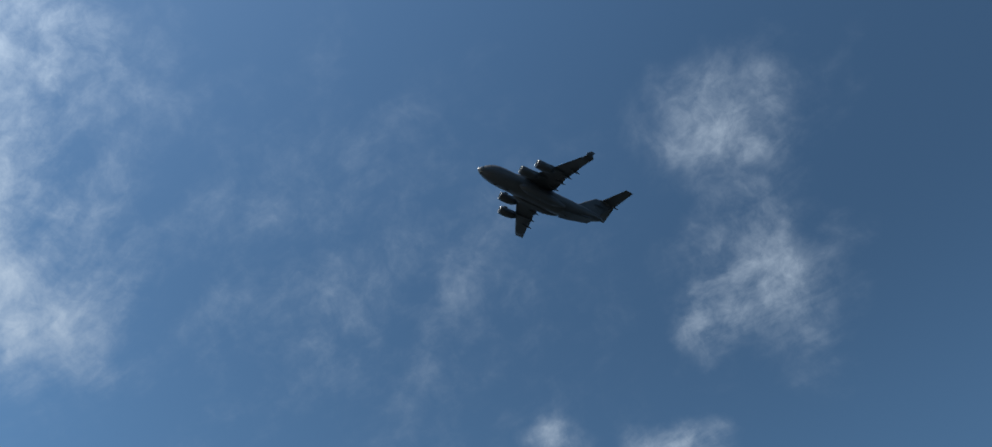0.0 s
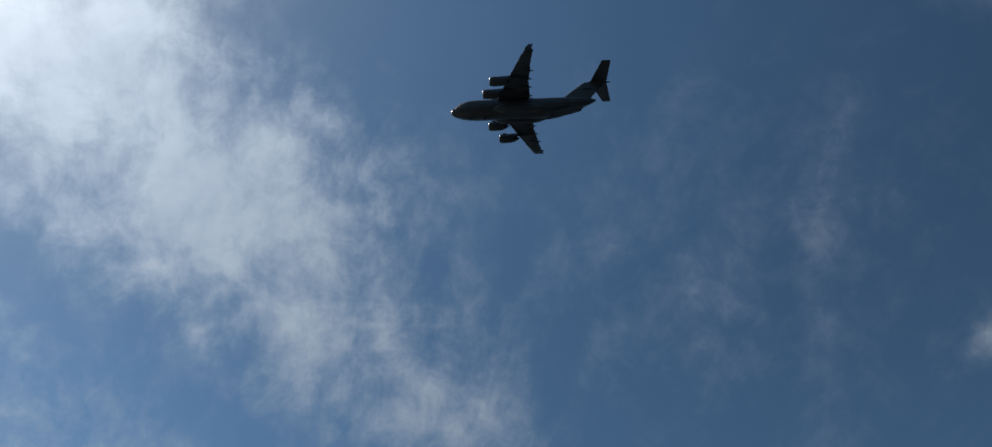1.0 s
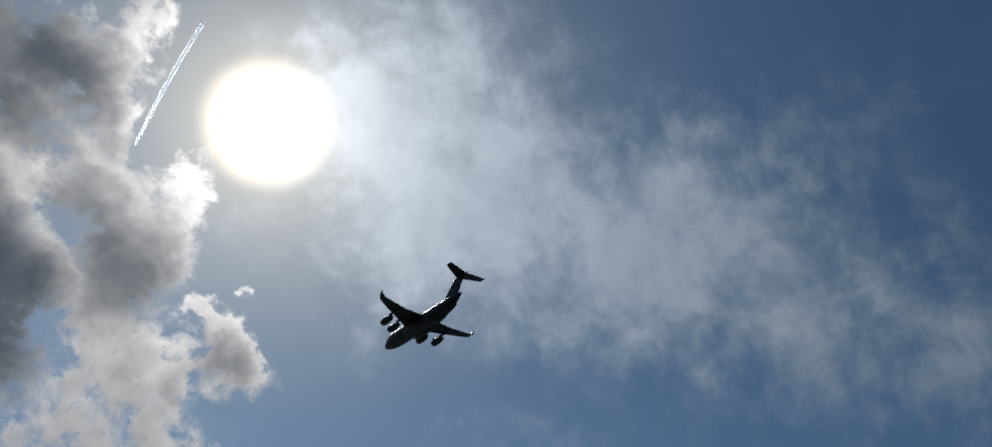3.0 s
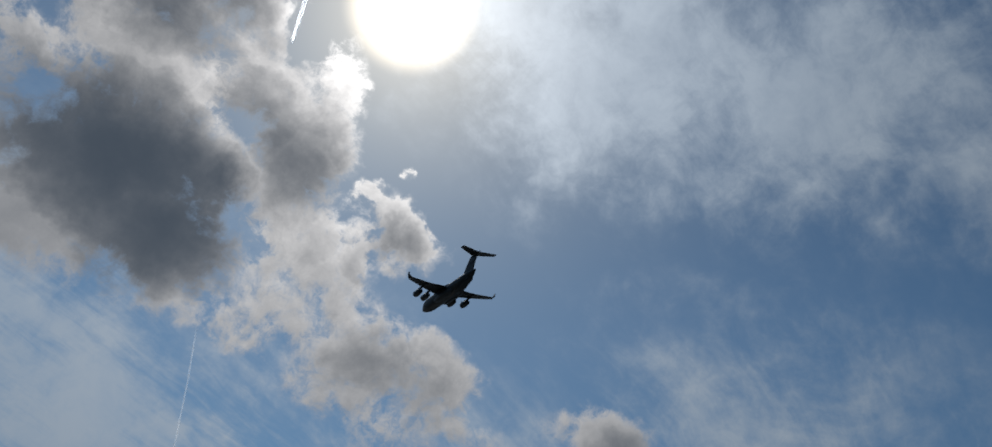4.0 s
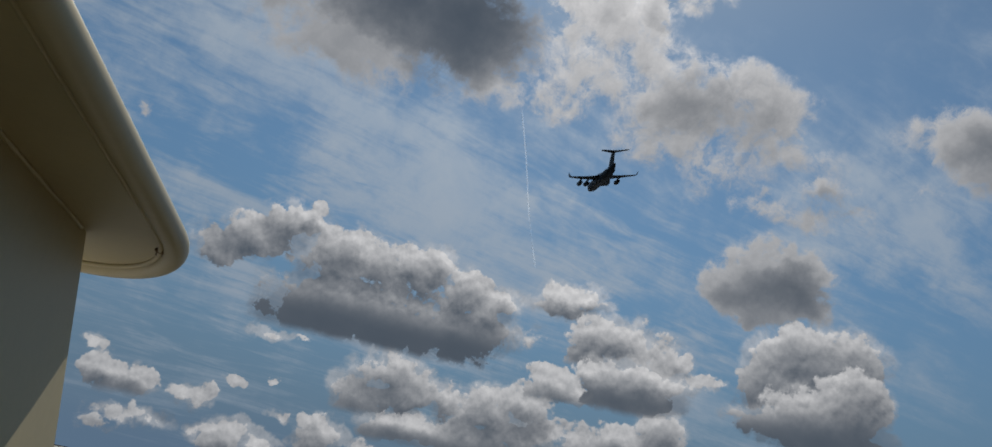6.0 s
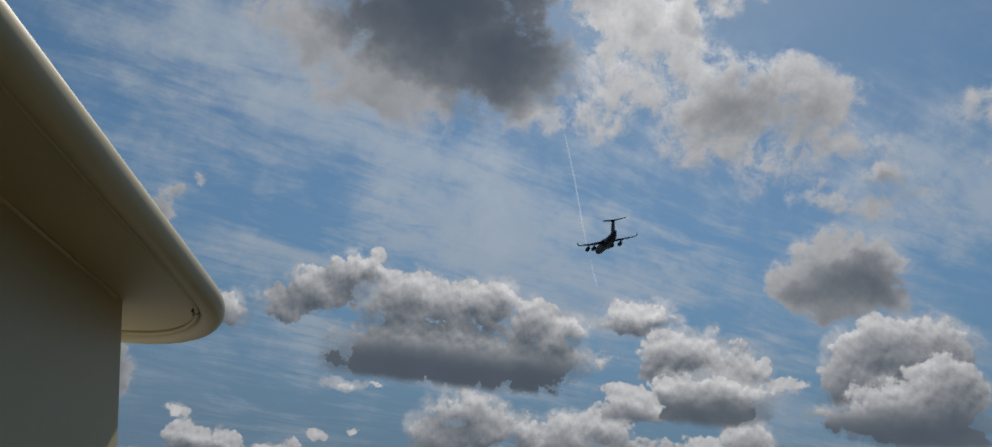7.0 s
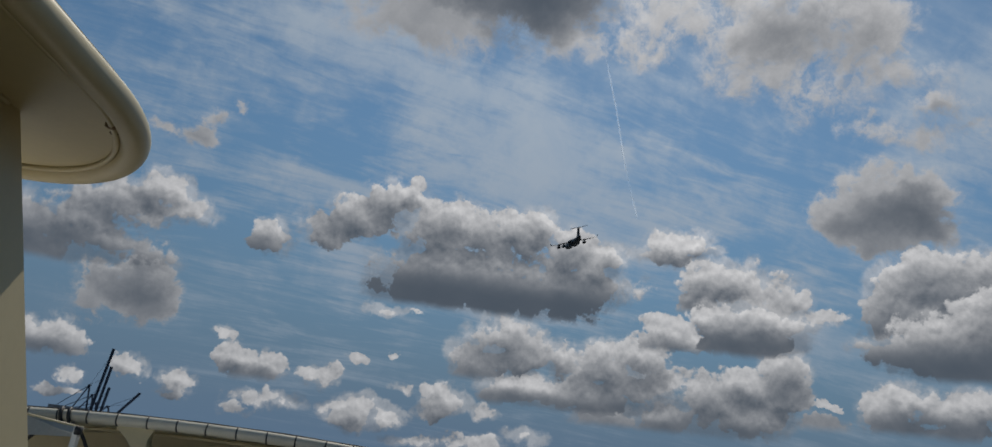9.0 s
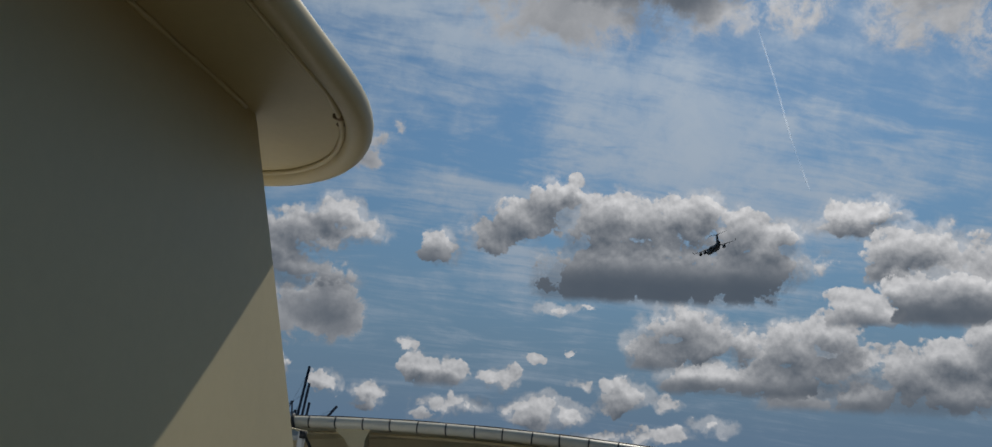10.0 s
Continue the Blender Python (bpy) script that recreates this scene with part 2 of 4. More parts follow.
class Nodes:
    """Shortcuts to write a node tree."""

    def __init__(self, tree):
        self.tree = tree

    def put(self, socket, value):
        if isinstance(value, bpy.types.NodeSocket):
            self.tree.links.new(value, socket)
        elif value is not None:
            socket.default_value = value

    def math(self, operation, a, b=None, c=None, clamp=False):
        n = self.tree.nodes.new("ShaderNodeMath")
        n.operation, n.use_clamp = operation, clamp
        for i, v in enumerate((a, b, c)):
            self.put(n.inputs[i], v)
        return n.outputs[0]

    def vec(self, operation, a, b=None, scale=None):
        n = self.tree.nodes.new("ShaderNodeVectorMath")
        n.operation = operation
        self.put(n.inputs[0], a)
        self.put(n.inputs[1], b)
        self.put(n.inputs[3], scale)
        return n.outputs["Value"] if operation in ("DOT_PRODUCT", "LENGTH") else n.outputs[0]

    def noise(self, vector, scale, detail=6.0, rough=0.55, color=False, distortion=0.0):
        n = self.tree.nodes.new("ShaderNodeTexNoise")
        self.put(n.inputs["Vector"], vector)
        n.inputs["Scale"].default_value, n.inputs["Detail"].default_value = scale, detail
        n.inputs["Roughness"].default_value, n.inputs["Distortion"].default_value = rough, distortion
        return n.outputs["Color" if color else "Fac"]

    def voronoi(self, vector, scale, smooth=0.6):
        n = self.tree.nodes.new("ShaderNodeTexVoronoi")
        n.feature = "SMOOTH_F1"
        self.put(n.inputs["Vector"], vector)
        n.inputs["Scale"].default_value, n.inputs["Smoothness"].default_value = scale, smooth
        return n.outputs["Distance"]

    def step(self, value, low, high):
        n = self.tree.nodes.new("ShaderNodeMapRange")
        n.interpolation_type = "SMOOTHSTEP"
        self.put(n.inputs[0], value)
        n.inputs[1].default_value, n.inputs[2].default_value = low, high
        return n.outputs[0]

    def mix(self, factor, a, b):
        n = self.tree.nodes.new("ShaderNodeMix")
        n.data_type = "RGBA"
        self.put(n.inputs[0], factor)
        self.put(n.inputs[6], a)
        self.put(n.inputs[7], b)
        return n.outputs[2]

    def cat(self, x, y, z):
        n = self.tree.nodes.new("ShaderNodeCombineXYZ")
        for i, v in enumerate((x, y, z)):
            self.put(n.inputs[i], v)
        return n.outputs[0]

    def group(self, tree, vector):
        n = self.tree.nodes.new("ShaderNodeGroup")
        n.node_tree = tree
        self.put(n.inputs[0], vector)
        return n.outputs[0]

    def blob(self, vector, az, el, w, h):
        """1 in the middle of a patch of sky, 0 at its rim."""
        m = self.tree.nodes.new("ShaderNodeMapping")
        m.vector_type = "TEXTURE"
        self.put(m.inputs["Vector"], vector)
        a, e = radians(az), radians(el)
        m.inputs["Location"].default_value = (math.sin(a) * math.cos(e), math.cos(a) * math.cos(e), math.sin(e))
        m.inputs["Rotation"].default_value = (e, 0, -a)
        m.inputs["Scale"].default_value = (math.sin(radians(w)), 0.5, math.sin(radians(h)))
        g = self.tree.nodes.new("ShaderNodeTexGradient")
        g.gradient_type = "SPHERICAL"
        self.put(g.inputs[0], m.outputs[0])
        return g.outputs["Fac"]


def lobes_group(name, lobes, grow):
    """A node group: how thick a cloud of round lobes is in a direction of the sky."""
    tree = bpy.data.node_groups.new(name, "ShaderNodeTree")
    tree.interface.new_socket("Direction", in_out="INPUT", socket_type="NodeSocketVector")
    tree.interface.new_socket("Thickness", in_out="OUTPUT", socket_type="NodeSocketFloat")
    start, end = tree.nodes.new("NodeGroupInput"), tree.nodes.new("NodeGroupOutput")
    n = Nodes(tree)
    total = None
    for az, el, w, h, much in lobes:
        b = n.math("MULTIPLY", n.blob(start.outputs[0], az, el, w * grow, h * grow), much)
        total = b if total is None else n.math("MAXIMUM", total, b)
    tree.links.new(total, end.inputs[0])
    return tree


def relief_group(name, kind):
    """A node group: the lumps of a cloud's surface, about 0 on the mean."""
    tree = bpy.data.node_groups.new(name, "ShaderNodeTree")
    tree.interface.new_socket("Direction", in_out="INPUT", socket_type="NodeSocketVector")
    tree.interface.new_socket("Lumps", in_out="OUTPUT", socket_type="NodeSocketFloat")
    start, end = tree.nodes.new("NodeGroupInput"), tree.nodes.new("NodeGroupOutput")
    n = Nodes(tree)
    d = start.outputs[0]
    if kind == "heap":      # cauliflower heads at three sizes
        curled = n.vec("ADD", d, n.vec("SCALE", n.noise(d, 60.0, 4.0, 0.6, True), scale=0.012))
        total = n.math("MULTIPLY", n.math("SUBTRACT", n.noise(d, 17.0, 12.0, 0.64), 0.5), 2.5)
        for scale, much in ((34.0, 0.42), (80.0, 0.30), (170.0, 0.16)):
            total = n.math("MULTIPLY_ADD", n.math("SUBTRACT", 0.42, n.voronoi(curled, scale, 0.25)), much, total)
    else:      # frayed scud
        curled = n.vec("ADD", d, n.vec("SCALE", n.noise(d, 11.0, 5.0, 0.6, True), scale=0.07))
        total = n.math("MULTIPLY", n.math("SUBTRACT", n.noise(curled, 12.0, 13.0, 0.68), 0.5), 3.3)
        total = n.math("MULTIPLY_ADD", n.math("SUBTRACT", 0.42, n.voronoi(curled, 48.0, 0.5)), 0.22, total)
    tree.links.new(total, end.inputs[0])
    return tree


def warp(n, d, rows):
    """Bends a direction by noise; rows of scale and amount."""
    out = d
    for scale, amount in rows:
        out = n.vec("ADD", out, n.vec("SCALE", n.vec("SUBTRACT", n.noise(d, scale, 4.0, 0.55, True), (0.5, 0.5, 0.5)), scale=amount))
    return out


WIND = 1.22      # the bearing of the high wind, radians


def build_sky():
    world = bpy.data.worlds.new("sky")
    scene.world = world
    world.use_nodes = True
    tree = world.node_tree
    tree.nodes.clear()
    n = Nodes(tree)
    d = n.vec("NORMALIZE", tree.nodes.new("ShaderNodeTexCoord").outputs["Generated"])
    sky = tree.nodes.new("ShaderNodeTexSky")
    sky.sky_type, sky.sun_disc = "NISHITA", False
    sky.sun_elevation, sky.sun_rotation = SUN_EL, SUN_AZ
    sky.altitude, sky.air_density, sky.dust_density, sky.ozone_density = 0, 1.0, 0.3, 2.5
    near_sun = n.vec("DOT_PRODUCT", d, tuple(SUN_DIR))
    angle = n.math("ARCCOSINE", n.math("MINIMUM", near_sun, 0.999999))      # radians off the sun
    glow = n.math("POWER", 2.718, n.math("MULTIPLY", angle, -3.0))
    height = n.vec("DOT_PRODUCT", d, (0, 0, 1))
    blue = n.vec("MULTIPLY", n.vec("SCALE", sky.outputs[0], scale=0.054), (0.84, 1.10, 1.13))
    far_side = n.math("MULTIPLY_ADD", n.step(angle, 0.35, 1.45), -0.40, 1.12)      # the sky deepens away from the sun
    blue = n.vec("SCALE", blue, scale=far_side)
    blue = n.vec("SCALE", blue, scale=n.math("MULTIPLY_ADD", n.step(height, 0.52, 0.74), -0.12, 1.0))      # and overhead
    haze = n.step(height, 0.42, 0.0)      # pale blue sea haze towards the horizon
    blue = n.mix(haze, blue, (0.106, 0.170, 0.256, 1))
    # high thin veils: streaks drawn out along one wind on a flat layer, thicker in their patches
    flat = n.vec("DIVIDE", d, n.cat(*[n.math("ADD", n.math("MAXIMUM", height, 0.0), 0.12)] * 3))
    flat = warp(n, flat, [(1.3, 0.22)])
    along = n.math("MULTIPLY", n.vec("DOT_PRODUCT", flat, (math.sin(WIND), math.cos(WIND), 0)), 0.75)
    across = n.math("MULTIPLY", n.vec("DOT_PRODUCT", flat, (math.cos(WIND), -math.sin(WIND), 0)), 1.7)
    drawn = n.cat(along, across, 0.0)
    streaks = n.math("SUBTRACT", n.noise(drawn, 1.5, 10.0, 0.60, distortion=0.6), 0.5)
    strands = n.math("SUBTRACT", n.noise(n.cat(along, n.math("MULTIPLY", across, 2.0), 0.3), 6.0, 8.0, 0.62, distortion=0.8), 0.5)
    fleece = n.math("SUBTRACT", n.noise(warp(n, d, [(10.0, 0.06)]), 15.0, 11.0, 0.64), 0.5)
    patch = n.group(lobes_group("veil_patches", VEIL, 1.45), warp(n, d, [(4.0, 0.16), (16.0, 0.06)]))
    low_down = n.math("SUBTRACT", 1.0, n.step(height, 0.35, 0.65))
    drift = n.math("MULTIPLY_ADD", low_down, 0.7, 0.42)      # low towards the horizon the streaks stand out, overhead the fleece
    fray = n.math("MULTIPLY", n.math("MULTIPLY_ADD", strands, 1.0, n.math("MULTIPLY", streaks, 3.3)), drift)
    fray = n.math("MULTIPLY_ADD", fleece, 1.35, fray)
    room = n.math("MULTIPLY_ADD", n.math("MULTIPLY", patch, 3.0, clamp=True), 0.8, 0.2)
    veil = n.step(n.math("MULTIPLY_ADD", fray, room, n.math("MULTIPLY", patch, 1.25)), 0.03, 1.05)
    veil = n.math("MULTIPLY", veil, n.math("MULTIPLY_ADD", fleece, 1.0, 0.86), clamp=True)
    veil_light = n.math("MULTIPLY_ADD", glow, 0.74, n.math("MULTIPLY_ADD", low_down, 0.05, 0.25))
    out = n.mix(veil, blue, n.vec("SCALE", (0.76, 0.93, 1.14), scale=veil_light))
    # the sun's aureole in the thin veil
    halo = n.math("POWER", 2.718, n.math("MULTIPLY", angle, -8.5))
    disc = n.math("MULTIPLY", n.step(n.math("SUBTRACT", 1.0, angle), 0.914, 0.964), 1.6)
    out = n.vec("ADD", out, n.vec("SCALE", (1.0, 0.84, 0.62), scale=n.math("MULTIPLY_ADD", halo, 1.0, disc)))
    # heaped clouds: bright where they face the sun or are thin, grey where much cloud stands before it
    side = n.vec("NORMALIZE", n.vec("SUBTRACT", tuple(SUN_DIR), n.vec("SCALE", d, scale=near_sun)))
    bent = warp(n, d, [(14.0, 0.032), (40.0, 0.024), (100.0, 0.010)])
    bent_wide = warp(n, d, [(9.0, 0.045), (24.0, 0.050), (60.0, 0.022)])
    lumps, slopes = {}, {}
    for kind, reach, much in (("heap", 0.0065, 1.4), ("frayed", 0.012, 0.5)):
        group = relief_group(kind + "_lumps", kind)
        lumps[kind] = n.group(group, d)
        slopes[kind] = n.math("MULTIPLY", n.math("SUBTRACT", lumps[kind], n.group(group, n.vec("ADD", d, n.vec("SCALE", side, scale=reach)))), much)
    lumps["soft"], slopes["soft"] = n.math("MULTIPLY", lumps["frayed"], 0.8), n.math("MULTIPLY", slopes["frayed"], 0.5)
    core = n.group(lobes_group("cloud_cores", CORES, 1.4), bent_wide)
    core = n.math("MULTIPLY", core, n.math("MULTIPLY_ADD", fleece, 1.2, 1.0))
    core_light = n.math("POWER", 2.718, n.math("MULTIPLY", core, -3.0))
    flare = n.math("POWER", 2.718, n.math("MULTIPLY", angle, -7.0))
    bright = n.vec("SCALE", (1.0, 0.965, 0.935), scale=n.math("MULTIPLY_ADD", flare, 1.8, n.math("MULTIPLY_ADD", glow, 0.86, 0.25)))
    shade = (0.062, 0.081, 0.108)
    rugged = n.math("MULTIPLY_ADD", lumps["frayed"], 0.004, height)
    for k, (lobes, kind, base, dark, deep, soft) in enumerate(CLOUDS):
        group = lobes_group("cloud", lobes, 1.4)
        where = bent if kind == "heap" else bent_wide
        thick = n.group(group, where)
        sunward = n.group(group, n.vec("ADD", where, n.vec("SCALE", side, scale=0.024)))
        floor_at, floor_soft = math.sin(radians(base)), 0.006
        under = None
        if base > -5:
            under = n.math("MULTIPLY", n.math("SUBTRACT", 1.0, n.step(rugged, floor_at + math.sin(radians(deep)) * 0.4, floor_at + math.sin(radians(deep)) * 1.25)), dark)
        amount = 0.70 if kind == "heap" else 0.85
        room = n.math("MULTIPLY", n.math("MULTIPLY", thick, 4.0, clamp=True), amount)
        dens = n.math("MULTIPLY_ADD", lumps[kind], room, thick)
        cover = n.math("MULTIPLY", n.step(dens, 0.27 - soft, 0.27 + soft * 1.3), 0.975)
        fringe = n.math("MULTIPLY_ADD", lumps["frayed"], n.math("MULTIPLY", thick, 3.0, clamp=True), thick)      # thin scud round the heap
        cover = n.math("MAXIMUM", cover, n.math("MULTIPLY", n.step(fringe, 0.04, 0.45), 0.55))
        if base > -5:
            cover = n.math("MULTIPLY", cover, n.step(rugged, floor_at - floor_soft, floor_at + floor_soft))
        own, before = (0.30, 1.35) if kind == "heap" else (0.65, 0.35)
        load = n.math("MULTIPLY_ADD", sunward, before, n.math("MULTIPLY", n.math("MAXIMUM", dens, 0.0), own))
        lit = n.math("POWER", 2.718, n.math("MULTIPLY", load, -1.0))
        tilt = n.math("MULTIPLY_ADD", n.math("SUBTRACT", thick, sunward), 0.9 if kind == "heap" else 0.3, slopes[kind])      # each lobe is lit from above
        if under is not None:
            clear = n.math("SUBTRACT", 1.0, under)
            lit, tilt = n.math("MULTIPLY", lit, clear), n.math("MULTIPLY", tilt, clear)
        lit = n.math("MULTIPLY", lit, n.math("MAXIMUM", n.math("ADD", tilt, 1.0), 0.12))
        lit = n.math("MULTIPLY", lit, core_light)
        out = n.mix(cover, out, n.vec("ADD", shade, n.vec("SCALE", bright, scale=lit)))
    back = tree.nodes.new("ShaderNodeBackground")
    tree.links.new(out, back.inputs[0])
    tree.links.new(back.outputs[0], tree.nodes.new("ShaderNodeOutputWorld").inputs[0])


build_sky()

# ---- materials ----
def paint(name, color, rough=0.45, metal=0.0, stain=0.12, scale=3.0, bump=0.02, grain=60.0):
    """Painted or bare surface with stains and a fine relief."""
    m = bpy.data.materials.new(name)
    m.use_nodes = True
    tree = m.node_tree
    n = Nodes(tree)
    b = tree.nodes["Principled BSDF"]
    where = tree.nodes.new("ShaderNodeTexCoord").outputs["Object"]
    dirt = n.noise(where, scale, 7.0, 0.6)
    fine = n.noise(where, grain, 4.0, 0.6)
    dark = tuple(c * (1 - stain * 1.6) for c in color) + (1,)
    light = tuple(min(1.0, c * (1 + stain * 0.6)) for c in color) + (1,)
    base = n.mix(n.step(n.math("MULTIPLY_ADD", fine, 0.3, n.math("MULTIPLY", dirt, 0.85)), 0.35, 0.8), dark, light)
    tree.links.new(base, b.inputs["Base Color"])
    tree.links.new(n.math("MULTIPLY_ADD", dirt, 0.25, rough - 0.12), b.inputs["Roughness"])
    b.inputs["Metallic"].default_value = metal
    relief = tree.nodes.new("ShaderNodeBump")
    relief.inputs["Strength"].default_value, relief.inputs["Distance"].default_value = 0.35, bump
    tree.links.new(n.math("MULTIPLY_ADD", fine, 0.3, dirt), relief.inputs["Height"])
    tree.links.new(relief.outputs[0], b.inputs["Normal"])
    return m


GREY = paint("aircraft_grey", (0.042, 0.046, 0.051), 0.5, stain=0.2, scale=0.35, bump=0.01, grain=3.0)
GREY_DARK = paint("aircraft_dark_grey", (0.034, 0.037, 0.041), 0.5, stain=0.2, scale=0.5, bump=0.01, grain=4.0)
INTAKE = paint("intake_metal", (0.22, 0.23, 0.24), 0.4, 0.9, scale=1.0, bump=0.002, grain=8.0)
FAN = paint("fan_black", (0.02, 0.02, 0.022), 0.4, 0.3, scale=2.0, bump=0.004, grain=10.0)
GLASS_DARK = paint("cockpit_glass", (0.015, 0.018, 0.022), 0.14, scale=1.0, bump=0.0005, grain=4.0)
RADOME = paint("radome_grey", (0.16, 0.165, 0.17), 0.28, scale=0.8, bump=0.002, grain=6.0)
CREAM = paint("ship_cream", (0.535, 0.455, 0.275), 0.42, stain=0.06, scale=2.4, bump=0.0012, grain=45.0)
CREAM_WALL = paint("ship_wall_cream", (0.53, 0.445, 0.265), 0.5, stain=0.05, scale=1.4, bump=0.0015, grain=30.0)
WHITE = paint("ship_white", (0.72, 0.71, 0.67), 0.4, stain=0.08, scale=3.0, bump=0.001, grain=60.0)
RUBBER = paint("black_rubber", (0.025, 0.025, 0.025), 0.6, stain=0.2, scale=8.0, bump=0.001, grain=90.0)
RUST = paint("rusty_seam", (0.22, 0.15, 0.09), 0.75, stain=0.4, scale=20.0, bump=0.002, grain=120.0)
CRANE_BLUE = paint("crane_blue_steel", (0.03, 0.045, 0.08), 0.5, stain=0.25, scale=0.05, bump=0.02, grain=0.6)
CRANE_GREY = paint("crane_grey_steel", (0.22, 0.24, 0.26), 0.5, stain=0.2, scale=0.08, bump=0.02, grain=0.6)
PIPE = paint("pipe_cream", (0.63, 0.59, 0.48), 0.4, stain=0.08, scale=3.5, bump=0.001, grain=70.0)
PANEL = paint("panel_grey", (0.40, 0.39, 0.34), 0.5, stain=0.12, scale=5.0, bump=0.001, grain=60.0)
DECK = paint("deck_coating", (0.052, 0.041, 0.013), 0.7, stain=0.2, scale=1.2, bump=0.002, grain=80.0)
SEA = paint("harbour_water", (0.012, 0.022, 0.026), 0.35, stain=0.3, scale=0.02, bump=0.4, grain=0.25)
QUAY = paint("quay_concrete", (0.28, 0.27, 0.25), 0.85, stain=0.2, scale=0.05, bump=0.02, grain=1.0)


def trail_material(name, much, low, high):
    """Ice trail: thin scattering matter, patchy along its length."""
    m = bpy.data.materials.new(name)
    m.use_nodes = True
    tree = m.node_tree
    tree.nodes.clear()
    n = Nodes(tree)
    where = tree.nodes.new("ShaderNodeTexCoord").outputs["Object"]
    patch = n.step(n.noise(where, 0.0035, 5.0, 0.6), low, high)
    see = tree.nodes.new("ShaderNodeBsdfTransparent")
    through_it, off_it = tree.nodes.new("ShaderNodeBsdfTranslucent"), tree.nodes.new("ShaderNodeBsdfDiffuse")
    both = tree.nodes.new("ShaderNodeAddShader")
    mixed = tree.nodes.new("ShaderNodeMixShader")
    for s in (through_it, off_it):
        s.inputs["Color"].default_value = (0.8, 0.8, 0.8, 1)
    tree.links.new(through_it.outputs[0], both.inputs[0])
    tree.links.new(off_it.outputs[0], both.inputs[1])
    tree.links.new(n.math("MULTIPLY", patch, much), mixed.inputs[0])
    tree.links.new(see.outputs[0], mixed.inputs[1])
    tree.links.new(both.outputs[0], mixed.inputs[2])
    tree.links.new(mixed.outputs[0], tree.nodes.new("ShaderNodeOutputMaterial").inputs[0])
    return m


TRAIL, TRAIL_DENSE = trail_material("ice_trail", 0.13, 0.25, 0.62), trail_material("dense_ice_trail", 0.95, 0.0, 0.3)


# ---- mesh helpers ----
def part(name, bm, material, parent=None, label="", smooth=True):
    """Links a bmesh as one mesh object under a thing or part."""
    bmesh.ops.recalc_face_normals(bm, faces=bm.faces)
    mesh = bpy.data.meshes.new(name)
    bm.to_mesh(mesh)
    bm.free()
    for p in mesh.polygons:
        p.use_smooth = smooth
    mesh.materials.append(material)
    ob = new(name, mesh)
    ob.parent = parent
    if label:
        ob["label"] = label
    return ob


def loft(rings, closed=True, caps=True, bm=None):
    """A skin over rings of equally many points."""
    bm = bm or bmesh.new()
    rows = [[bm.verts.new(p) for p in ring] for ring in rings]
    n = len(rows[0])
    for a, b in zip(rows, rows[1:]):
        for i in range(n if closed else n - 1):
            bm.faces.new((a[i], a[(i + 1) % n], b[(i + 1) % n], b[i]))
    if caps:
        bm.faces.new(rows[0][::-1])
        bm.faces.new(rows[-1])
    return bm


def circle(x, y, z, ry, rz, n=24, power=2.0):
    """A ring about the x axis."""
    out = []
    for i in range(n):
        a = 2 * math.pi * i / n
        c, s = math.cos(a), math.sin(a)
        k = 2 / power
        out.append((x, y + ry * math.copysign(abs(c) ** k, c), z + rz * math.copysign(abs(s) ** k, s)))
    return out


def box(size, at=(0, 0, 0), bevel=0.0, turn=None, bm=None):
    bm = bm or bmesh.new()
    m = Matrix.Translation(at) @ (turn or Matrix()) @ Matrix.Diagonal((*size, 1))
    made = bmesh.ops.create_cube(bm, size=1, matrix=m)
    if bevel:
        edges = {e for v in made["verts"] for e in v.link_edges}
        bmesh.ops.bevel(bm, geom=list(edges), offset=bevel, segments=2, affect="EDGES")
    return bm


def beam(a, b, w, h=None, bm=None):
    """A square bar from a to b."""
    a, b = Vector(a), Vector(b)
    turn = (b - a).to_track_quat("Z", "Y").to_matrix().to_4x4()
    return box((w, h or w, (b - a).length), (a + b) / 2, 0, turn, bm)


def tube(points, radii, n=12, bm=None, caps=True):
    """A round skin along points."""
    points = [Vector(p) for p in points]
    if not isinstance(radii, (list, tuple)):
        radii = [radii] * len(points)
    rings, side = [], None
    for i, p in enumerate(points):
        way = (points[min(i + 1, len(points) - 1)] - points[max(i - 1, 0)]).normalized()
        if side is None:
            side = way.orthogonal().normalized()
        side = (side - way * side.dot(way)).normalized()
        other = way.cross(side)
        rings.append([p + (side * math.cos(a) + other * math.sin(a)) * radii[i] for a in (2 * math.pi * k / n for k in range(n))])
    return loft(rings, caps=caps, bm=bm)


# ---- the aircraft ----
def foil(x_le, chord, y, z, thick, n=9):
    """A wing section in the xz plane; x runs forward, so the chord goes to -x."""
    top, low = [], []
    for i in range(n):
        u = 0.5 - 0.5 * math.cos(math.pi * i / (n - 1))
        t = thick * chord * (1.48 * math.sqrt(u) - 0.63 * u - 1.76 * u * u + 1.42 * u ** 3 - 0.51 * u ** 4)
        top.append((x_le - u * chord, y, z + t * 0.62))
        low.append((x_le - u * chord, y, z - t * 0.38))
    return top + low[-2:0:-1]


def fin_section(x_le, chord, z, thick, n=9):
    return [(x, -(zz), z) for x, _, zz in [(a, b, c - 0) for a, b, c in foil(x_le, chord, 0, 0, thick, n)]]


def wing_le(y):
    return -16.0 - 0.48 * (abs(y) - 3.0)


def wing_chord(y):
    y = abs(y)
    return 10.4 - (y - 3.0) * (10.4 - 6.3) / 9.5 if y < 12.5 else 6.3 - (y - 12.5) * (6.3 - 2.9) / 12.4


def wing_z(y):
    return 2.2 - 0.075 * (abs(y) - 3.0) + 0.0011 * (abs(y) - 3.0) ** 2


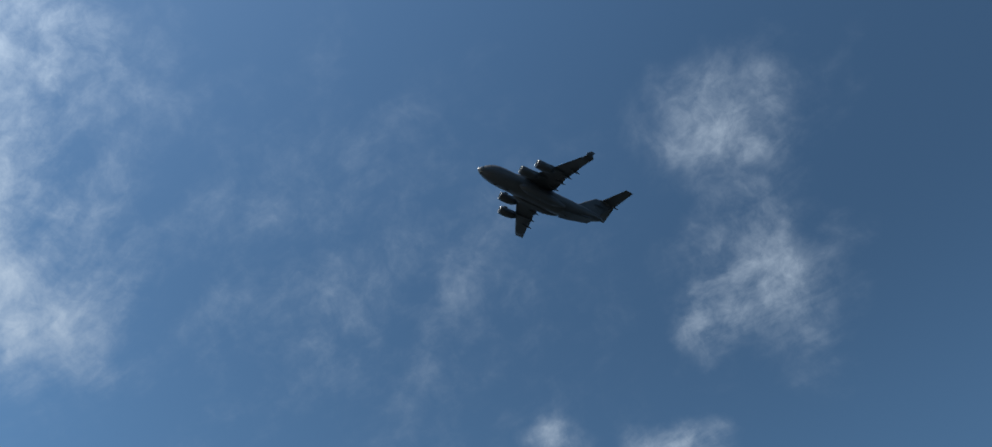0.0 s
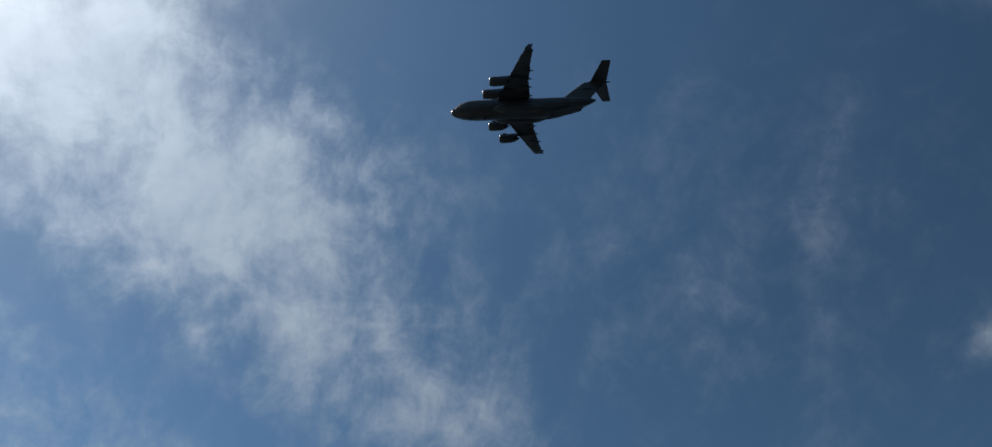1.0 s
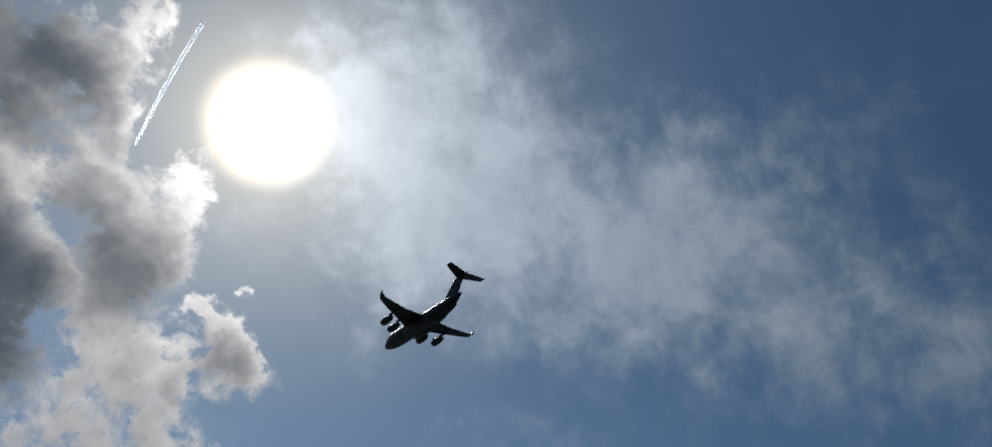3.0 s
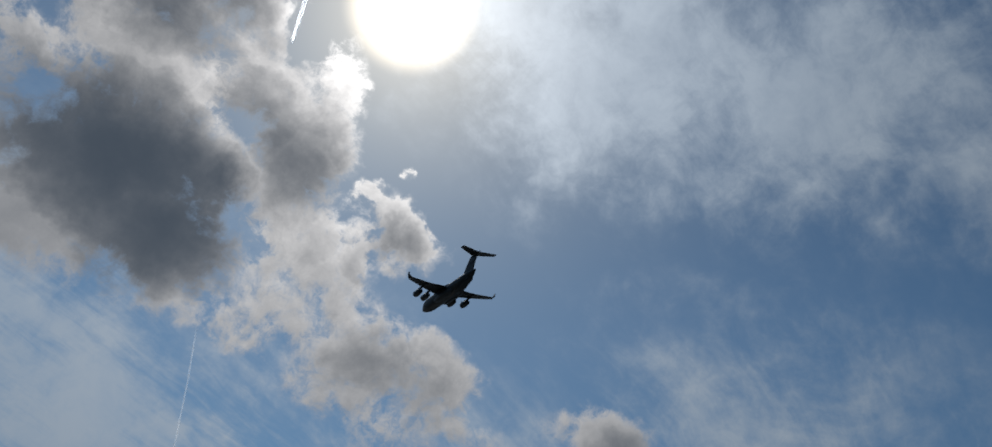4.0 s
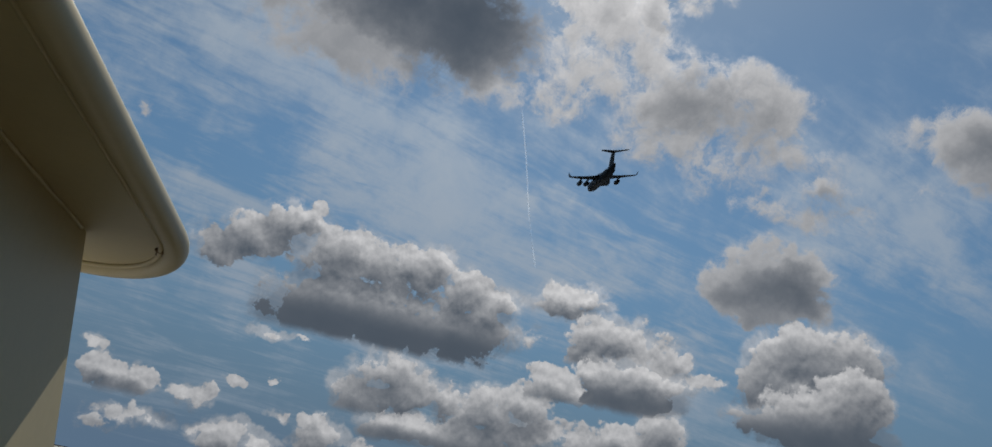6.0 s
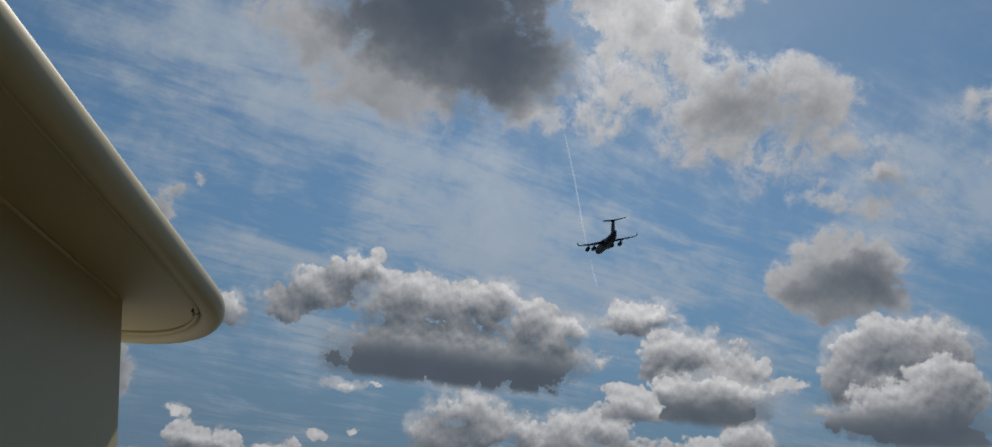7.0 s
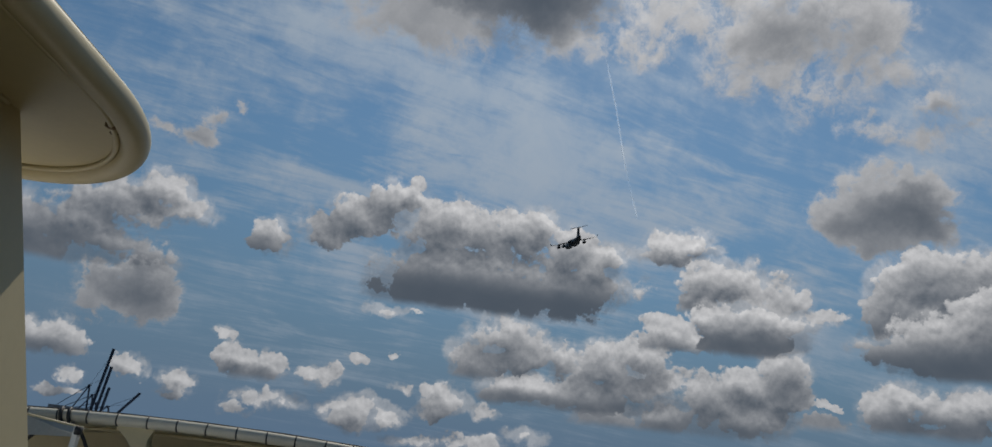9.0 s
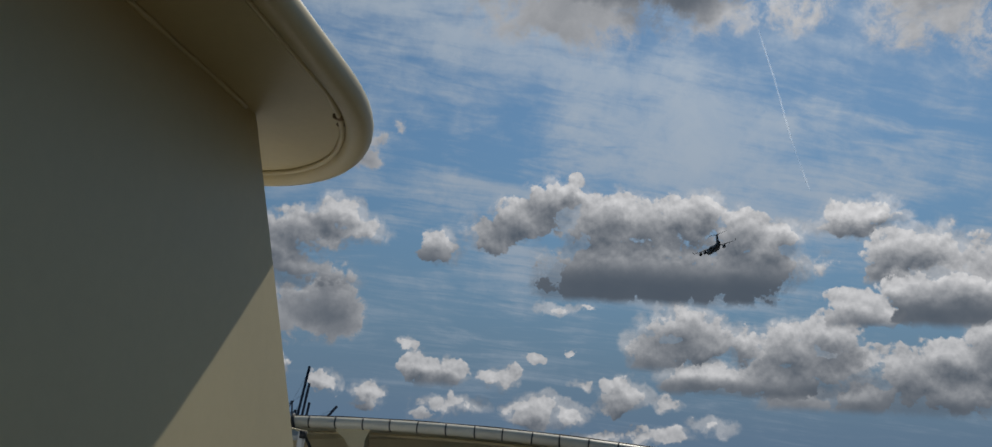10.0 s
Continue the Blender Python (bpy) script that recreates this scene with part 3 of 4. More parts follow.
def engine(plane, y, name="engine"):
    """Nacelle with its intake lip, fan, exhaust cone and pylon."""
    x0, z0 = wing_le(y) + 6.3, wing_z(y) - 2.1
    shape = [(0.0, 1.18), (-0.12, 1.36), (-0.5, 1.5), (-1.6, 1.58), (-3.2, 1.52), (-4.6, 1.3), (-5.4, 1.12)]
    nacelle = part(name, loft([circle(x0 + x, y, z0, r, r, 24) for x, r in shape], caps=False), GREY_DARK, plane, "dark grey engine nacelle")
    part("intake_lip", loft([circle(x0 + x, y, z0, r, r, 24) for x, r in [(-0.14, 1.37), (0.02, 1.27), (0.0, 1.17), (-0.5, 1.08)]], caps=False), INTAKE, nacelle, "bare metal intake lip")
    bm = loft([circle(x0 - 0.7, y, z0, 1.1, 1.1, 24), circle(x0 - 0.75, y, z0, 0.36, 0.36, 24), circle(x0 - 0.3, y, z0, 0.05, 0.05, 24)])
    part("fan", bm, FAN, nacelle)
    core = [(-4.9, 1.0), (-5.6, 0.86), (-6.3, 0.62), (-6.35, 0.42), (-7.0, 0.1)]
    part("exhaust_cone", loft([circle(x0 + x, y, z0, r, r, 20) for x, r in core]), FAN, nacelle)
    le = wing_le(y)
    rings = []
    for x, low, high, w in [(x0 - 0.9, 1.35, 1.6, 0.12), (x0 - 2.4, 1.3, 1.9, 0.24), (le + 0.2, 1.1, 2.2, 0.26), (le - 2.8, 1.3, 2.1, 0.18), (le - 4.2, 1.75, 2.05, 0.06)]:
        rings.append([(x, y - w, z0 + low), (x, y + w, z0 + low), (x, y + w, z0 + high), (x, y - w, z0 + high)])
    part("pylon", loft(rings), GREY, nacelle, smooth=False)
    part("strake", box((1.4, 0.05, 0.45), (x0 - 1.7, y - math.copysign(1.15, y), z0 + 1.25), turn=Matrix.Rotation(math.copysign(0.7, y), 4, "X")), GREY, nacelle, smooth=False)


def wing(plane, s):
    ys = [2.0, 3.0, 5, 8, 10.5, 12.5, 16, 20, 23, 24.9]
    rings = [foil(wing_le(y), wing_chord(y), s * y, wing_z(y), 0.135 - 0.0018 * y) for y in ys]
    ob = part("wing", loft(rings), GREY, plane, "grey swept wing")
    # winglet, leaning outwards and back
    tip_z = wing_z(24.9)
    rows = [(24.9, 0.0, wing_le(24.9), 3.1, 0.10), (25.35, 0.45, wing_le(25.2) - 0.3, 2.7, 0.09), (25.65, 1.2, -26.95, 2.2, 0.08), (25.95, 2.45, -28.2, 1.35, 0.08)]
    rings = []
    for y, up, le, chord, thick in rows:
        ring = foil(le, chord, 0, 0, thick)
        lean = min(1.0, up * 2.2)
        rings.append([(x, s * (y - z * lean), tip_z + up + z * (1 - lean)) for x, _, z in ring])
    part("winglet", loft(rings), GREY_DARK, ob, "upturned winglet")
    # flap hinge fairings under the trailing edge
    for y in (5.3, 9.6, 13.6, 17.4):
        te, z = wing_le(y) - wing_chord(y), wing_z(y) - 0.35
        shape = [(2.9, 0.05), (2.2, 0.26), (0.9, 0.42), (-0.3, 0.36), (-1.5, 0.06)]
        part("flap_fairing", loft([circle(te + x, s * y, z - 0.28 - 0.12 * (1 - x / 3), r * 0.62, r, 10) for x, r in shape]), GREY_DARK, ob)
    # trailing edge flaps, with a slit before them
    for a, b in ((3.6, 11.6), (11.9, 18.6)):
        rings = [foil(wing_le(y) - wing_chord(y) * 0.86, wing_chord(y) * 0.19, s * y, wing_z(y) - 0.13, 0.13) for y in (a, (a + b) / 2, b)]
        part("flap", loft(rings), GREY_DARK, ob)
    # leading edge slat
    rings = [foil(wing_le(y) + 0.22, wing_chord(y) * 0.09, s * y, wing_z(y) - 0.10, 0.30) for y in (3.9, 11, 18, 24.2)]
    part("slat", loft(rings), GREY_DARK, ob)
    part("position_light", loft([circle(x, s * 25.05, tip_z + 0.05, r, r, 8) for x, r in [(wing_le(24.9) + 0.16, 0.02), (wing_le(24.9) - 0.1, 0.1), (wing_le(24.9) - 0.5, 0.08)]]), GLASS_DARK, ob)


def build_aircraft():
    plane = tagged(new("transport_aircraft"), "dark grey four-engined military transport jet with T-tail, banking", "aircraft")
    body = [(-0.02, 0.05, 0.05, -0.85), (-0.25, 0.55, 0.5, -0.85), (-0.8, 1.08, 1.0, -0.8), (-1.7, 1.68, 1.62, -0.6), (-3.0, 2.35, 2.35, -0.32),
            (-4.6, 2.88, 2.95, -0.1), (-6.5, 3.25, 3.3, 0.0), (-9.0, 3.42, 3.43, 0.0), (-14, 3.43, 3.43, 0.0), (-22, 3.43, 3.43, 0.0), (-29, 3.43, 3.43, 0.0),
            (-32, 3.40, 3.30, 0.12), (-35, 3.25, 3.02, 0.42), (-38, 2.95, 2.62, 0.85), (-41, 2.5, 2.15, 1.35), (-44, 1.85, 1.6, 1.95), (-46.5, 1.05, 0.98, 2.45), (-48.1, 0.4, 0.42, 2.75), (-48.5, 0.08, 0.1, 2.85)]
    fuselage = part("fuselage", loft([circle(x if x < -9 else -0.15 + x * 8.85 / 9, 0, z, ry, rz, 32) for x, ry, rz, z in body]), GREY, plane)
    nose = [(0.02, 0.06, 0.06, -0.85), (-0.25, 0.57, 0.52, -0.85), (-0.8, 1.10, 1.02, -0.8), (-1.5, 1.6, 1.52, -0.65)]
    part("radome", loft([circle(-0.15 + x * 8.85 / 9, 0, z, ry, rz, 32) for x, ry, rz, z in nose]), RADOME, fuselage, "pale radome")
    for k in range(6):
        a = radians(22 + 27.2 * k)
        y, z = 2.32 * math.cos(a), -0.3 + 2.36 * math.sin(a)
        turn = Matrix.Rotation(a - math.pi / 2, 4, "X") @ Matrix.Rotation(radians(38), 4, "Y")
        part("cockpit_window", box((0.95, 0.86, 0.06), (-3.4, y, z), 0.02, turn), GLASS_DARK, fuselage, smooth=False)
    # gear housings on both flanks
    for s in (1, -1):
        shape = [(-14.8, 0.08, 0.1), (-15.8, 0.8, 0.85), (-17.6, 1.25, 1.35), (-20, 1.42, 1.55), (-26, 1.42, 1.55), (-29, 1.15, 1.25), (-31.5, 0.5, 0.55), (-32.4, 0.08, 0.1)]
        pod = part("gear_housing", loft([circle(x, s * 2.75, -1.95, ry, rz, 18, 2.6) for x, ry, rz in shape]), GREY, plane)
        for i in range(2):
            part("gear_door", box((4.4, 1.7, 0.05), (-20.6 - 4.7 * i, s * 2.6, -3.50), 0.02), GREY_DARK, pod, smooth=False)
    # rear ramp, seams and strakes under the tail
    part("cargo_ramp", loft([[(x, -w, z), (x, w, z), (x, w, z + 0.1), (x, -w, z + 0.1)] for x, w, z in [(-32.2, 2.2, -3.06), (-36, 2.0, -2.45), (-40, 1.7, -1.25), (-44, 1.1, 0.22)]]), GREY_DARK, fuselage, smooth=False)
    for s in (1, -1):
        part("ventral_strake", loft([[(x, s * y - 0.05, z), (x, s * y + 0.05, z), (x, s * (y + 0.25) + 0.05, z - h), (x, s * (y + 0.25) - 0.05, z - h)] for x, y, z, h in [(-37, 1.9, -1.1, 0.05), (-40, 1.7, -0.45, 0.7), (-43.4, 1.35, 0.55, 0.75), (-43.8, 1.3, 0.7, 0.1)]]), GREY, fuselage, smooth=False)
    # wing root fairing
    part("wing_fairing", loft([circle(x, 0, 2.3, ry, rz, 24, 2.6) for x, ry, rz in [(-11.5, 0.6, 0.5), (-13.5, 2.3, 1.25), (-17, 2.95, 1.75), (-23, 2.95, 1.75), (-27.5, 2.3, 1.25), (-30.5, 0.6, 0.6)]]), GREY, fuselage)
    for s in (1, -1):
        wing(plane, s)
        engine(plane, s * 8.0)
        engine(plane, s * 14.2)
    # fin and tailplane
    rings = [fin_section(x, c, z, t) for x, c, z, t in [(-32.6, 13.8, 2.6, 0.09), (-35.0, 11.7, 3.8, 0.10), (-37.7, 9.2, 4.8, 0.115), (-40.3, 8.3, 7.6, 0.115), (-43.9, 7.0, 11.0, 0.11), (-44.7, 6.2, 11.35, 0.06)]]
    fin = part("fin", loft(rings), GREY, plane, "swept grey tail fin")
    part("rudder", loft([fin_section(x, c, z, 0.10) for x, c, z in [(-44.9, 2.05, 4.7), (-46.8, 1.9, 7.6), (-49.15, 1.75, 10.7)]]), GREY_DARK, fin)
    part("tail_bullet", loft([circle(x, 0, 11.25, r, r * 0.9, 14) for x, r in [(-45.3, 0.05), (-46.0, 0.4), (-48.5, 0.55), (-51.5, 0.42), (-53.4, 0.06)]]), GREY, fin)
    for s in (1, -1):
        rings = [foil(-46.2 - 0.42 * y, 5.5 - 0.275 * y, s * y, 11.3 + 0.03 * y, 0.10) for y in (0.1, 1, 4, 7, 9.6, 9.9)]
        tail = part("tailplane", loft(rings), GREY, plane, "swept tailplane half")
        part("elevator", loft([foil(-46.2 - 0.42 * y - (5.5 - 0.275 * y) * 0.74, (5.5 - 0.275 * y) * 0.28, s * y, 11.3 + 0.03 * y, 0.10) for y in (1.2, 5, 9.2)]), GREY_DARK, tail)
    # blade antennas and dark insignia bars of the flank and fin
    for x, z in ((-7.5, -3.75), (-12.0, -3.75), (-34.0, -2.9)):
        part("antenna", box((0.7, 0.07, 0.75), (x, 0, z), 0.02), GREY_DARK, fuselage, smooth=False)
    for s in (1, -1):
        part("marking", box((3.2, 0.03, 0.5), (-45.6, s * 0.42, 8.3), turn=Matrix.Rotation(0, 4, "X")), FAN, fin, "dark unreadable marking on the fin", smooth=False)
    for ob in plane.children:
        if ob.name.startswith(("fuselage", "gear_housing")):
            ob.location, ob.rotation_euler = (0, 0, -0.15), (0, 0.013, 0)
    return plane


aircraft = build_aircraft()


# ---- the ship's deckhouse wall under its canopy ----
WALL_X, CEIL = -1.034, EYE + 0.719
LEAN = 0.065      # how the wall spreads per metre down
END_Y, RAKE = 2.723, 0.495     # where the wall ends under the canopy, and how it runs on per metre down


def build_wall():
    low = END_Y + RAKE * CEIL
    outline = [(-6.0, 0.0), (low, 0.0), (END_Y, CEIL + 0.02), (-6.0, CEIL + 0.02)]
    bm = bmesh.new()
    a = [bm.verts.new((WALL_X + LEAN * (CEIL - z), y, z)) for y, z in outline]
    b = [bm.verts.new((WALL_X - 0.40 - LEAN * (CEIL - z), y, z)) for y, z in outline]
    bm.faces.new(a)
    bm.faces.new(b[::-1])
    for i in range(4):
        bm.faces.new((a[i], b[i], b[(i + 1) % 4], a[(i + 1) % 4]))
    ends = [e for e in bm.edges if abs((e.verts[0].co - e.verts[1].co).x) < 0.3 and abs((e.verts[0].co - e.verts[1].co).z) > 1 and min(v.co.y for v in e.verts) > 2]
    bmesh.ops.bevel(bm, geom=ends, offset=0.012, segments=3, affect="EDGES")
    wall = tagged(part("wall_deckhouse", bm, CREAM_WALL, smooth=False), "cream painted steel deckhouse wall with a raked end, mostly in shade", "wall", kind="structure")
    # weld seam under the canopy
    rnd = random.Random(4)
    pts = [(WALL_X + 0.004, -5.9 + i * 0.09, CEIL - 0.004 + rnd.uniform(-0.002, 0.002)) for i in range(96)]
    part("weld_seam", tube(pts, [0.007 + rnd.uniform(-0.002, 0.002) for _ in pts], 6), CREAM, wall, "lumpy painted weld seam")


def rim_line(grow=0.0, back=-6.0):
    """The canopy's plan: straight along the wall, round at its end."""
    cx, cy, rx, ry = -1.24, 2.50, 0.51 + grow, 0.74 + grow
    right = [(cx + rx, back + (cy - back) * i / 14) for i in range(14)]
    turn = [(cx + rx * math.cos(a), cy + ry * math.sin(a)) for a in (math.pi * k / 40 for k in range(41))]
    left = [(cx - rx, cy - (cy - back) * i / 14) for i in range(1, 15)]
    return right + turn + left


def build_canopy():
    canopy = tagged(new("canopy"), "cream steel canopy with a thick rounded rim and rounded end above the wall", "canopy", kind="structure")
    outline = rim_line()
    bm = bmesh.new()
    low = [bm.verts.new((x, y, CEIL)) for x, y in outline]
    high = [bm.verts.new((x, y, CEIL + 0.07)) for x, y in outline]
    bm.faces.new(low[::-1])
    bm.faces.new(high)
    for i in range(len(low)):
        j = (i + 1) % len(low)
        bm.faces.new((low[i], low[j], high[j], high[i]))
    part("ceiling_plate", bm, CREAM, canopy, "cream underside plate", smooth=False)
    rim = [(x, y, CEIL + 0.004) for x, y in rim_line(0.012)]
    tube_rim = part("rim", tube(rim, 0.040, 18), CREAM, canopy, "thick rounded rim")
    inner = [(x, y, CEIL - 0.006) for x, y in rim_line(-0.036)]
    part("rim_lip", tube(inner, 0.009, 8), CREAM, tube_rim, "thin weld along the rim")
    # flaked and rusty places in the seam by the round end
    rnd = random.Random(9)
    seam = rim_line(-0.032)
    for at, size in ((18, 0.016), (19, 0.012), (28, 0.010), (36, 0.012), (37, 0.014), (38, 0.010)):
        x, y = seam[at]
        bm = bmesh.new()
        bmesh.ops.create_icosphere(bm, subdivisions=2, radius=size, matrix=Matrix.Translation((x, y, CEIL - 0.006)) @ Matrix.Diagonal((1.6, 1.0, 0.5, 1)))
        for v in bm.verts:
            v.co += Vector([rnd.uniform(-1, 1) * size * 0.25 for _ in range(3)])
        part("rust_spot", bm, RUST if at < 24 else CREAM, canopy, "dark rusty spot in the seam" if at < 24 else "lump of flaking paint")


build_wall()
build_canopy()


# ---- deck, ship and harbour ----
def plate(name, x0, x1, y0, y1, z0, z1, material, label, category, bevel=0.0):
    return tagged(part(name, box((x1 - x0, y1 - y0, z1 - z0), ((x0 + x1) / 2, (y0 + y1) / 2, (z0 + z1) / 2), bevel), material, smooth=False), label, category, kind="structure")


plate("floor", -9, 9, -12, 13.5, -0.2, 0.0, DECK, "brown weathered deck of the ship", "deck")
# white plates out of view, added to bounce sunlight up under the canopy
plate("bounce_floor_side", -8.9, -1.62, -11.9, 9.4, 0.004, 0.02, WHITE, "unseen pale deck plate behind the wall, added to bounce sunlight", "deck")
plate("bounce_floor_fore", -8.9, -0.95, 9.404, 13.4, 0.004, 0.02, WHITE, "unseen pale deck plate ahead of the wall, added to bounce sunlight", "deck")
plate("bounce_floor_end", -1.616, -0.95, 4.1, 9.4, 0.004, 0.02, WHITE, "unseen pale deck plate round the wall's end, added to bounce sunlight", "deck")
plate("hull", -8.9, 8.9, -60, 13.3, -19, -0.2, WHITE, "white ship hull below the open deck", "ship hull")
bm = bmesh.new()
bmesh.ops.create_grid(bm, x_segments=40, y_segments=40, size=4800, matrix=Matrix.Translation((0, 0, -18)))
tagged(part("water", bm, SEA), "dark rippled harbour water reaching the horizon", "water", kind="structure")
plate("quay", -1100, -330, 1100, 1900, -18.5, -15.5, QUAY, "pale concrete container quay", "quay", 0.3)


# ---- a low roof's edge with its pipe rim, across the deck ----
RAIL_Y, RAIL_R = 8.1, 0.050


def rail_point(x):
    """The middle of the pipe, which bows gently."""
    return Vector((x, RAIL_Y, EYE + 0.055 - RAIL_R - 0.019 * (x + 1.9) ** 2 * (1 if x < 1 else 0.4)))


def build_roof_edge():
    edge = tagged(new("roof_edge"), "cream roof edge with banded pipe rim, gussets and dark underside", "roof edge", kind="structure")
    xs = [-5.6 + 0.2 * i for i in range(34)]
    pipe = part("pipe", tube([rail_point(x) for x in xs], RAIL_R, 18), PIPE, edge, "cream pipe rim")
    rnd = random.Random(3)
    x = -3.89
    while x < 0.95:
        p, q = rail_point(x), rail_point(x + 0.02)
        way = (q - p).normalized()
        lean = way + Vector((0, rnd.uniform(-0.05, 0.05), rnd.uniform(-0.06, 0.06)))
        part("band", tube([p - lean * 0.006, p + lean * 0.006], RAIL_R + 0.004, 18), RUBBER, pipe)
        x += 0.25 + rnd.uniform(-0.012, 0.012)
    part("cord", tube([rail_point(x) + Vector((0, 0.012, RAIL_R + 0.004 + 0.002 * math.sin(x * 9))) for x in xs[10:]], 0.006, 6), RUBBER, pipe, "thin black cord on the pipe")
    # plate set back below the pipe, with a ledge
    rings = []
    for x in xs[::3]:
        p = rail_point(x)
        drop = p.z - 0.0
        rings.append([p + Vector((0, 0.01, -0.045)), p + Vector((0, 3.85, -0.07)), p + Vector((0, 3.90, -0.34)), p + Vector((0, 3.90, -drop)), p + Vector((0, 3.96, -drop)),
                      p + Vector((0, 3.96, -0.34)), p + Vector((0, 3.91, -0.03)), p + Vector((0, 0.05, -0.005))])
    part("under_plate", loft(rings), CREAM, edge, "cream plate set back under the pipe", smooth=False)
    part("stiffener", tube([rail_point(x) + Vector((0, 0.45, -0.085)) for x in xs], 0.016, 6), CREAM, edge)
    # flared gussets
    for x in (-2.5, -0.55, 0.9):
        p = rail_point(x)
        rings = []
        for up, w, dx, dd in [(-0.040, 0.175, 0.0, 0.10), (-0.075, 0.150, 0.0, 0.14), (-0.14, 0.095, 0.03, 0.17), (-0.24, 0.055, 0.07, 0.2), (-0.40, 0.045, 0.08, 0.22), (-p.z, 0.045, 0.08, 0.22)]:
            rings.append([p + Vector((dx - w, 0.0, up)), p + Vector((dx + w, 0.0, up)), p + Vector((dx + w * 0.8, dd, up)), p + Vector((dx - w * 0.8, dd, up))])
        part("gusset", loft(rings), CREAM, edge, "flared cream gusset", smooth=False)


def build_panel():
    stand = tagged(new("side_panel"), "pale grey wedge-shaped panel on a white post under the pipe", "panel")
    rings = []
    for x, top, low in [(-4.5, 0.03, -0.27), (-3.4, -0.045, -0.22), (-2.86, -0.105, -0.18)]:
        c = Vector((x, 7.86, EYE))
        rings.append([c + Vector((0, 0, low)), c + Vector((0, 0.03, low)), c + Vector((0, 0.10, top)), c + Vector((0, 0.07, top))])
    panel = part("panel", loft(rings), PANEL, stand, "weathered grey panel", smooth=False)
    part("edge_strip", tube([(-4.5, 7.93, EYE + 0.03), (-3.4, 7.93, EYE - 0.045), (-2.86, 7.93, EYE - 0.105)], 0.010, 8), CREAM, panel)
    part("post", beam((-2.88, 7.88, EYE - 0.10), (-2.94, 7.88, 0.03), 0.062, 0.045), WHITE, stand, "white post", smooth=False)
    part("bracket", box((0.05, 0.06, 0.07), (-2.86, 7.85, EYE - 0.13), 0.006), RUBBER, stand)
    part("foot", box((0.16, 0.16, 0.03), (-2.94, 7.88, 0.015), 0.006), WHITE, stand)
    part("lower_beam", box((1.7, 0.12, 0.10), (-3.75, 7.86, EYE - 0.43), 0.01), WHITE, stand, "white lower beam", smooth=False)


def build_cables():
    for x, depth, reach in ((-3.30, 0.30, 0.16), (-3.22, 0.27, 0.10), (-3.14, 0.34, 0.20)):
        pts = []
        for i in range(15):
            u = i / 14
            pts.append(Vector((x - reach * math.sin(math.pi * u * 0.9), 7.97 + 0.05 * u, EYE - 0.10 - depth * u - 0.03 * math.sin(math.pi * u))))
        tagged(part("cable", tube(pts, 0.010, 8), RUBBER), "black rubber cable hanging below the pipe", "cable", group="cables under the pipe")
    # a cable that runs along below the pipe and is wrapped round it
    pts = []
    for i in range(40):
        u = i / 39
        a = 2 * math.pi * u * 1.6
        p = rail_point(-3.16 + 0.11 * u)
        pts.append(p + Vector((0, math.cos(a) * (RAIL_R + 0.010), math.sin(a) * (RAIL_R + 0.010))))
    for i in range(12):
        u = i / 11
        pts.append(rail_point(-3.04 + 0.26 * u) + Vector((0, -0.04 + 0.06 * u, -RAIL_R - 0.015 - 0.42 * u * u)))
    tagged(part("cable", tube(pts, 0.016, 8), RUBBER), "thick black cable wrapped round the pipe", "cable", group="cables under the pipe")


build_roof_edge()
build_panel()
build_cables()


# ---- container cranes across the harbour ----
def bearing(az, el, dist):
    a, e = radians(az), radians(el)
    return Vector((math.sin(a) * dist, math.cos(a) * dist, EYE + dist * math.tan(e)))


def truss(a, b, wide, high, n, material, parent, name, label=""):
    """A lattice boom: four chords with zigzag braces, in one mesh."""
    a, b = Vector(a), Vector(b)
    way = (b - a).normalized()
    side = way.cross(Vector((0, 0, 1))).normalized()
    up = side.cross(way)
    bm = bmesh.new()
    corner = [side * sx * wide / 2 + up * sz * high / 2 for sx, sz in ((-1, -1), (1, -1), (1, 1), (-1, 1))]
    for c in corner:
        beam(a + c, b + c, 0.9, bm=bm)
    for i in range(n):
        p, q = a + (b - a) * i / n, a + (b - a) * (i + 1) / n
        for k in range(4):
            c, d = corner[k], corner[(k + 1) % 4]
            beam(p + c, q + d, 0.5, bm=bm)
            beam(q + c, q + d, 0.5, bm=bm)
    return part(name, bm, material, parent, label, smooth=False)


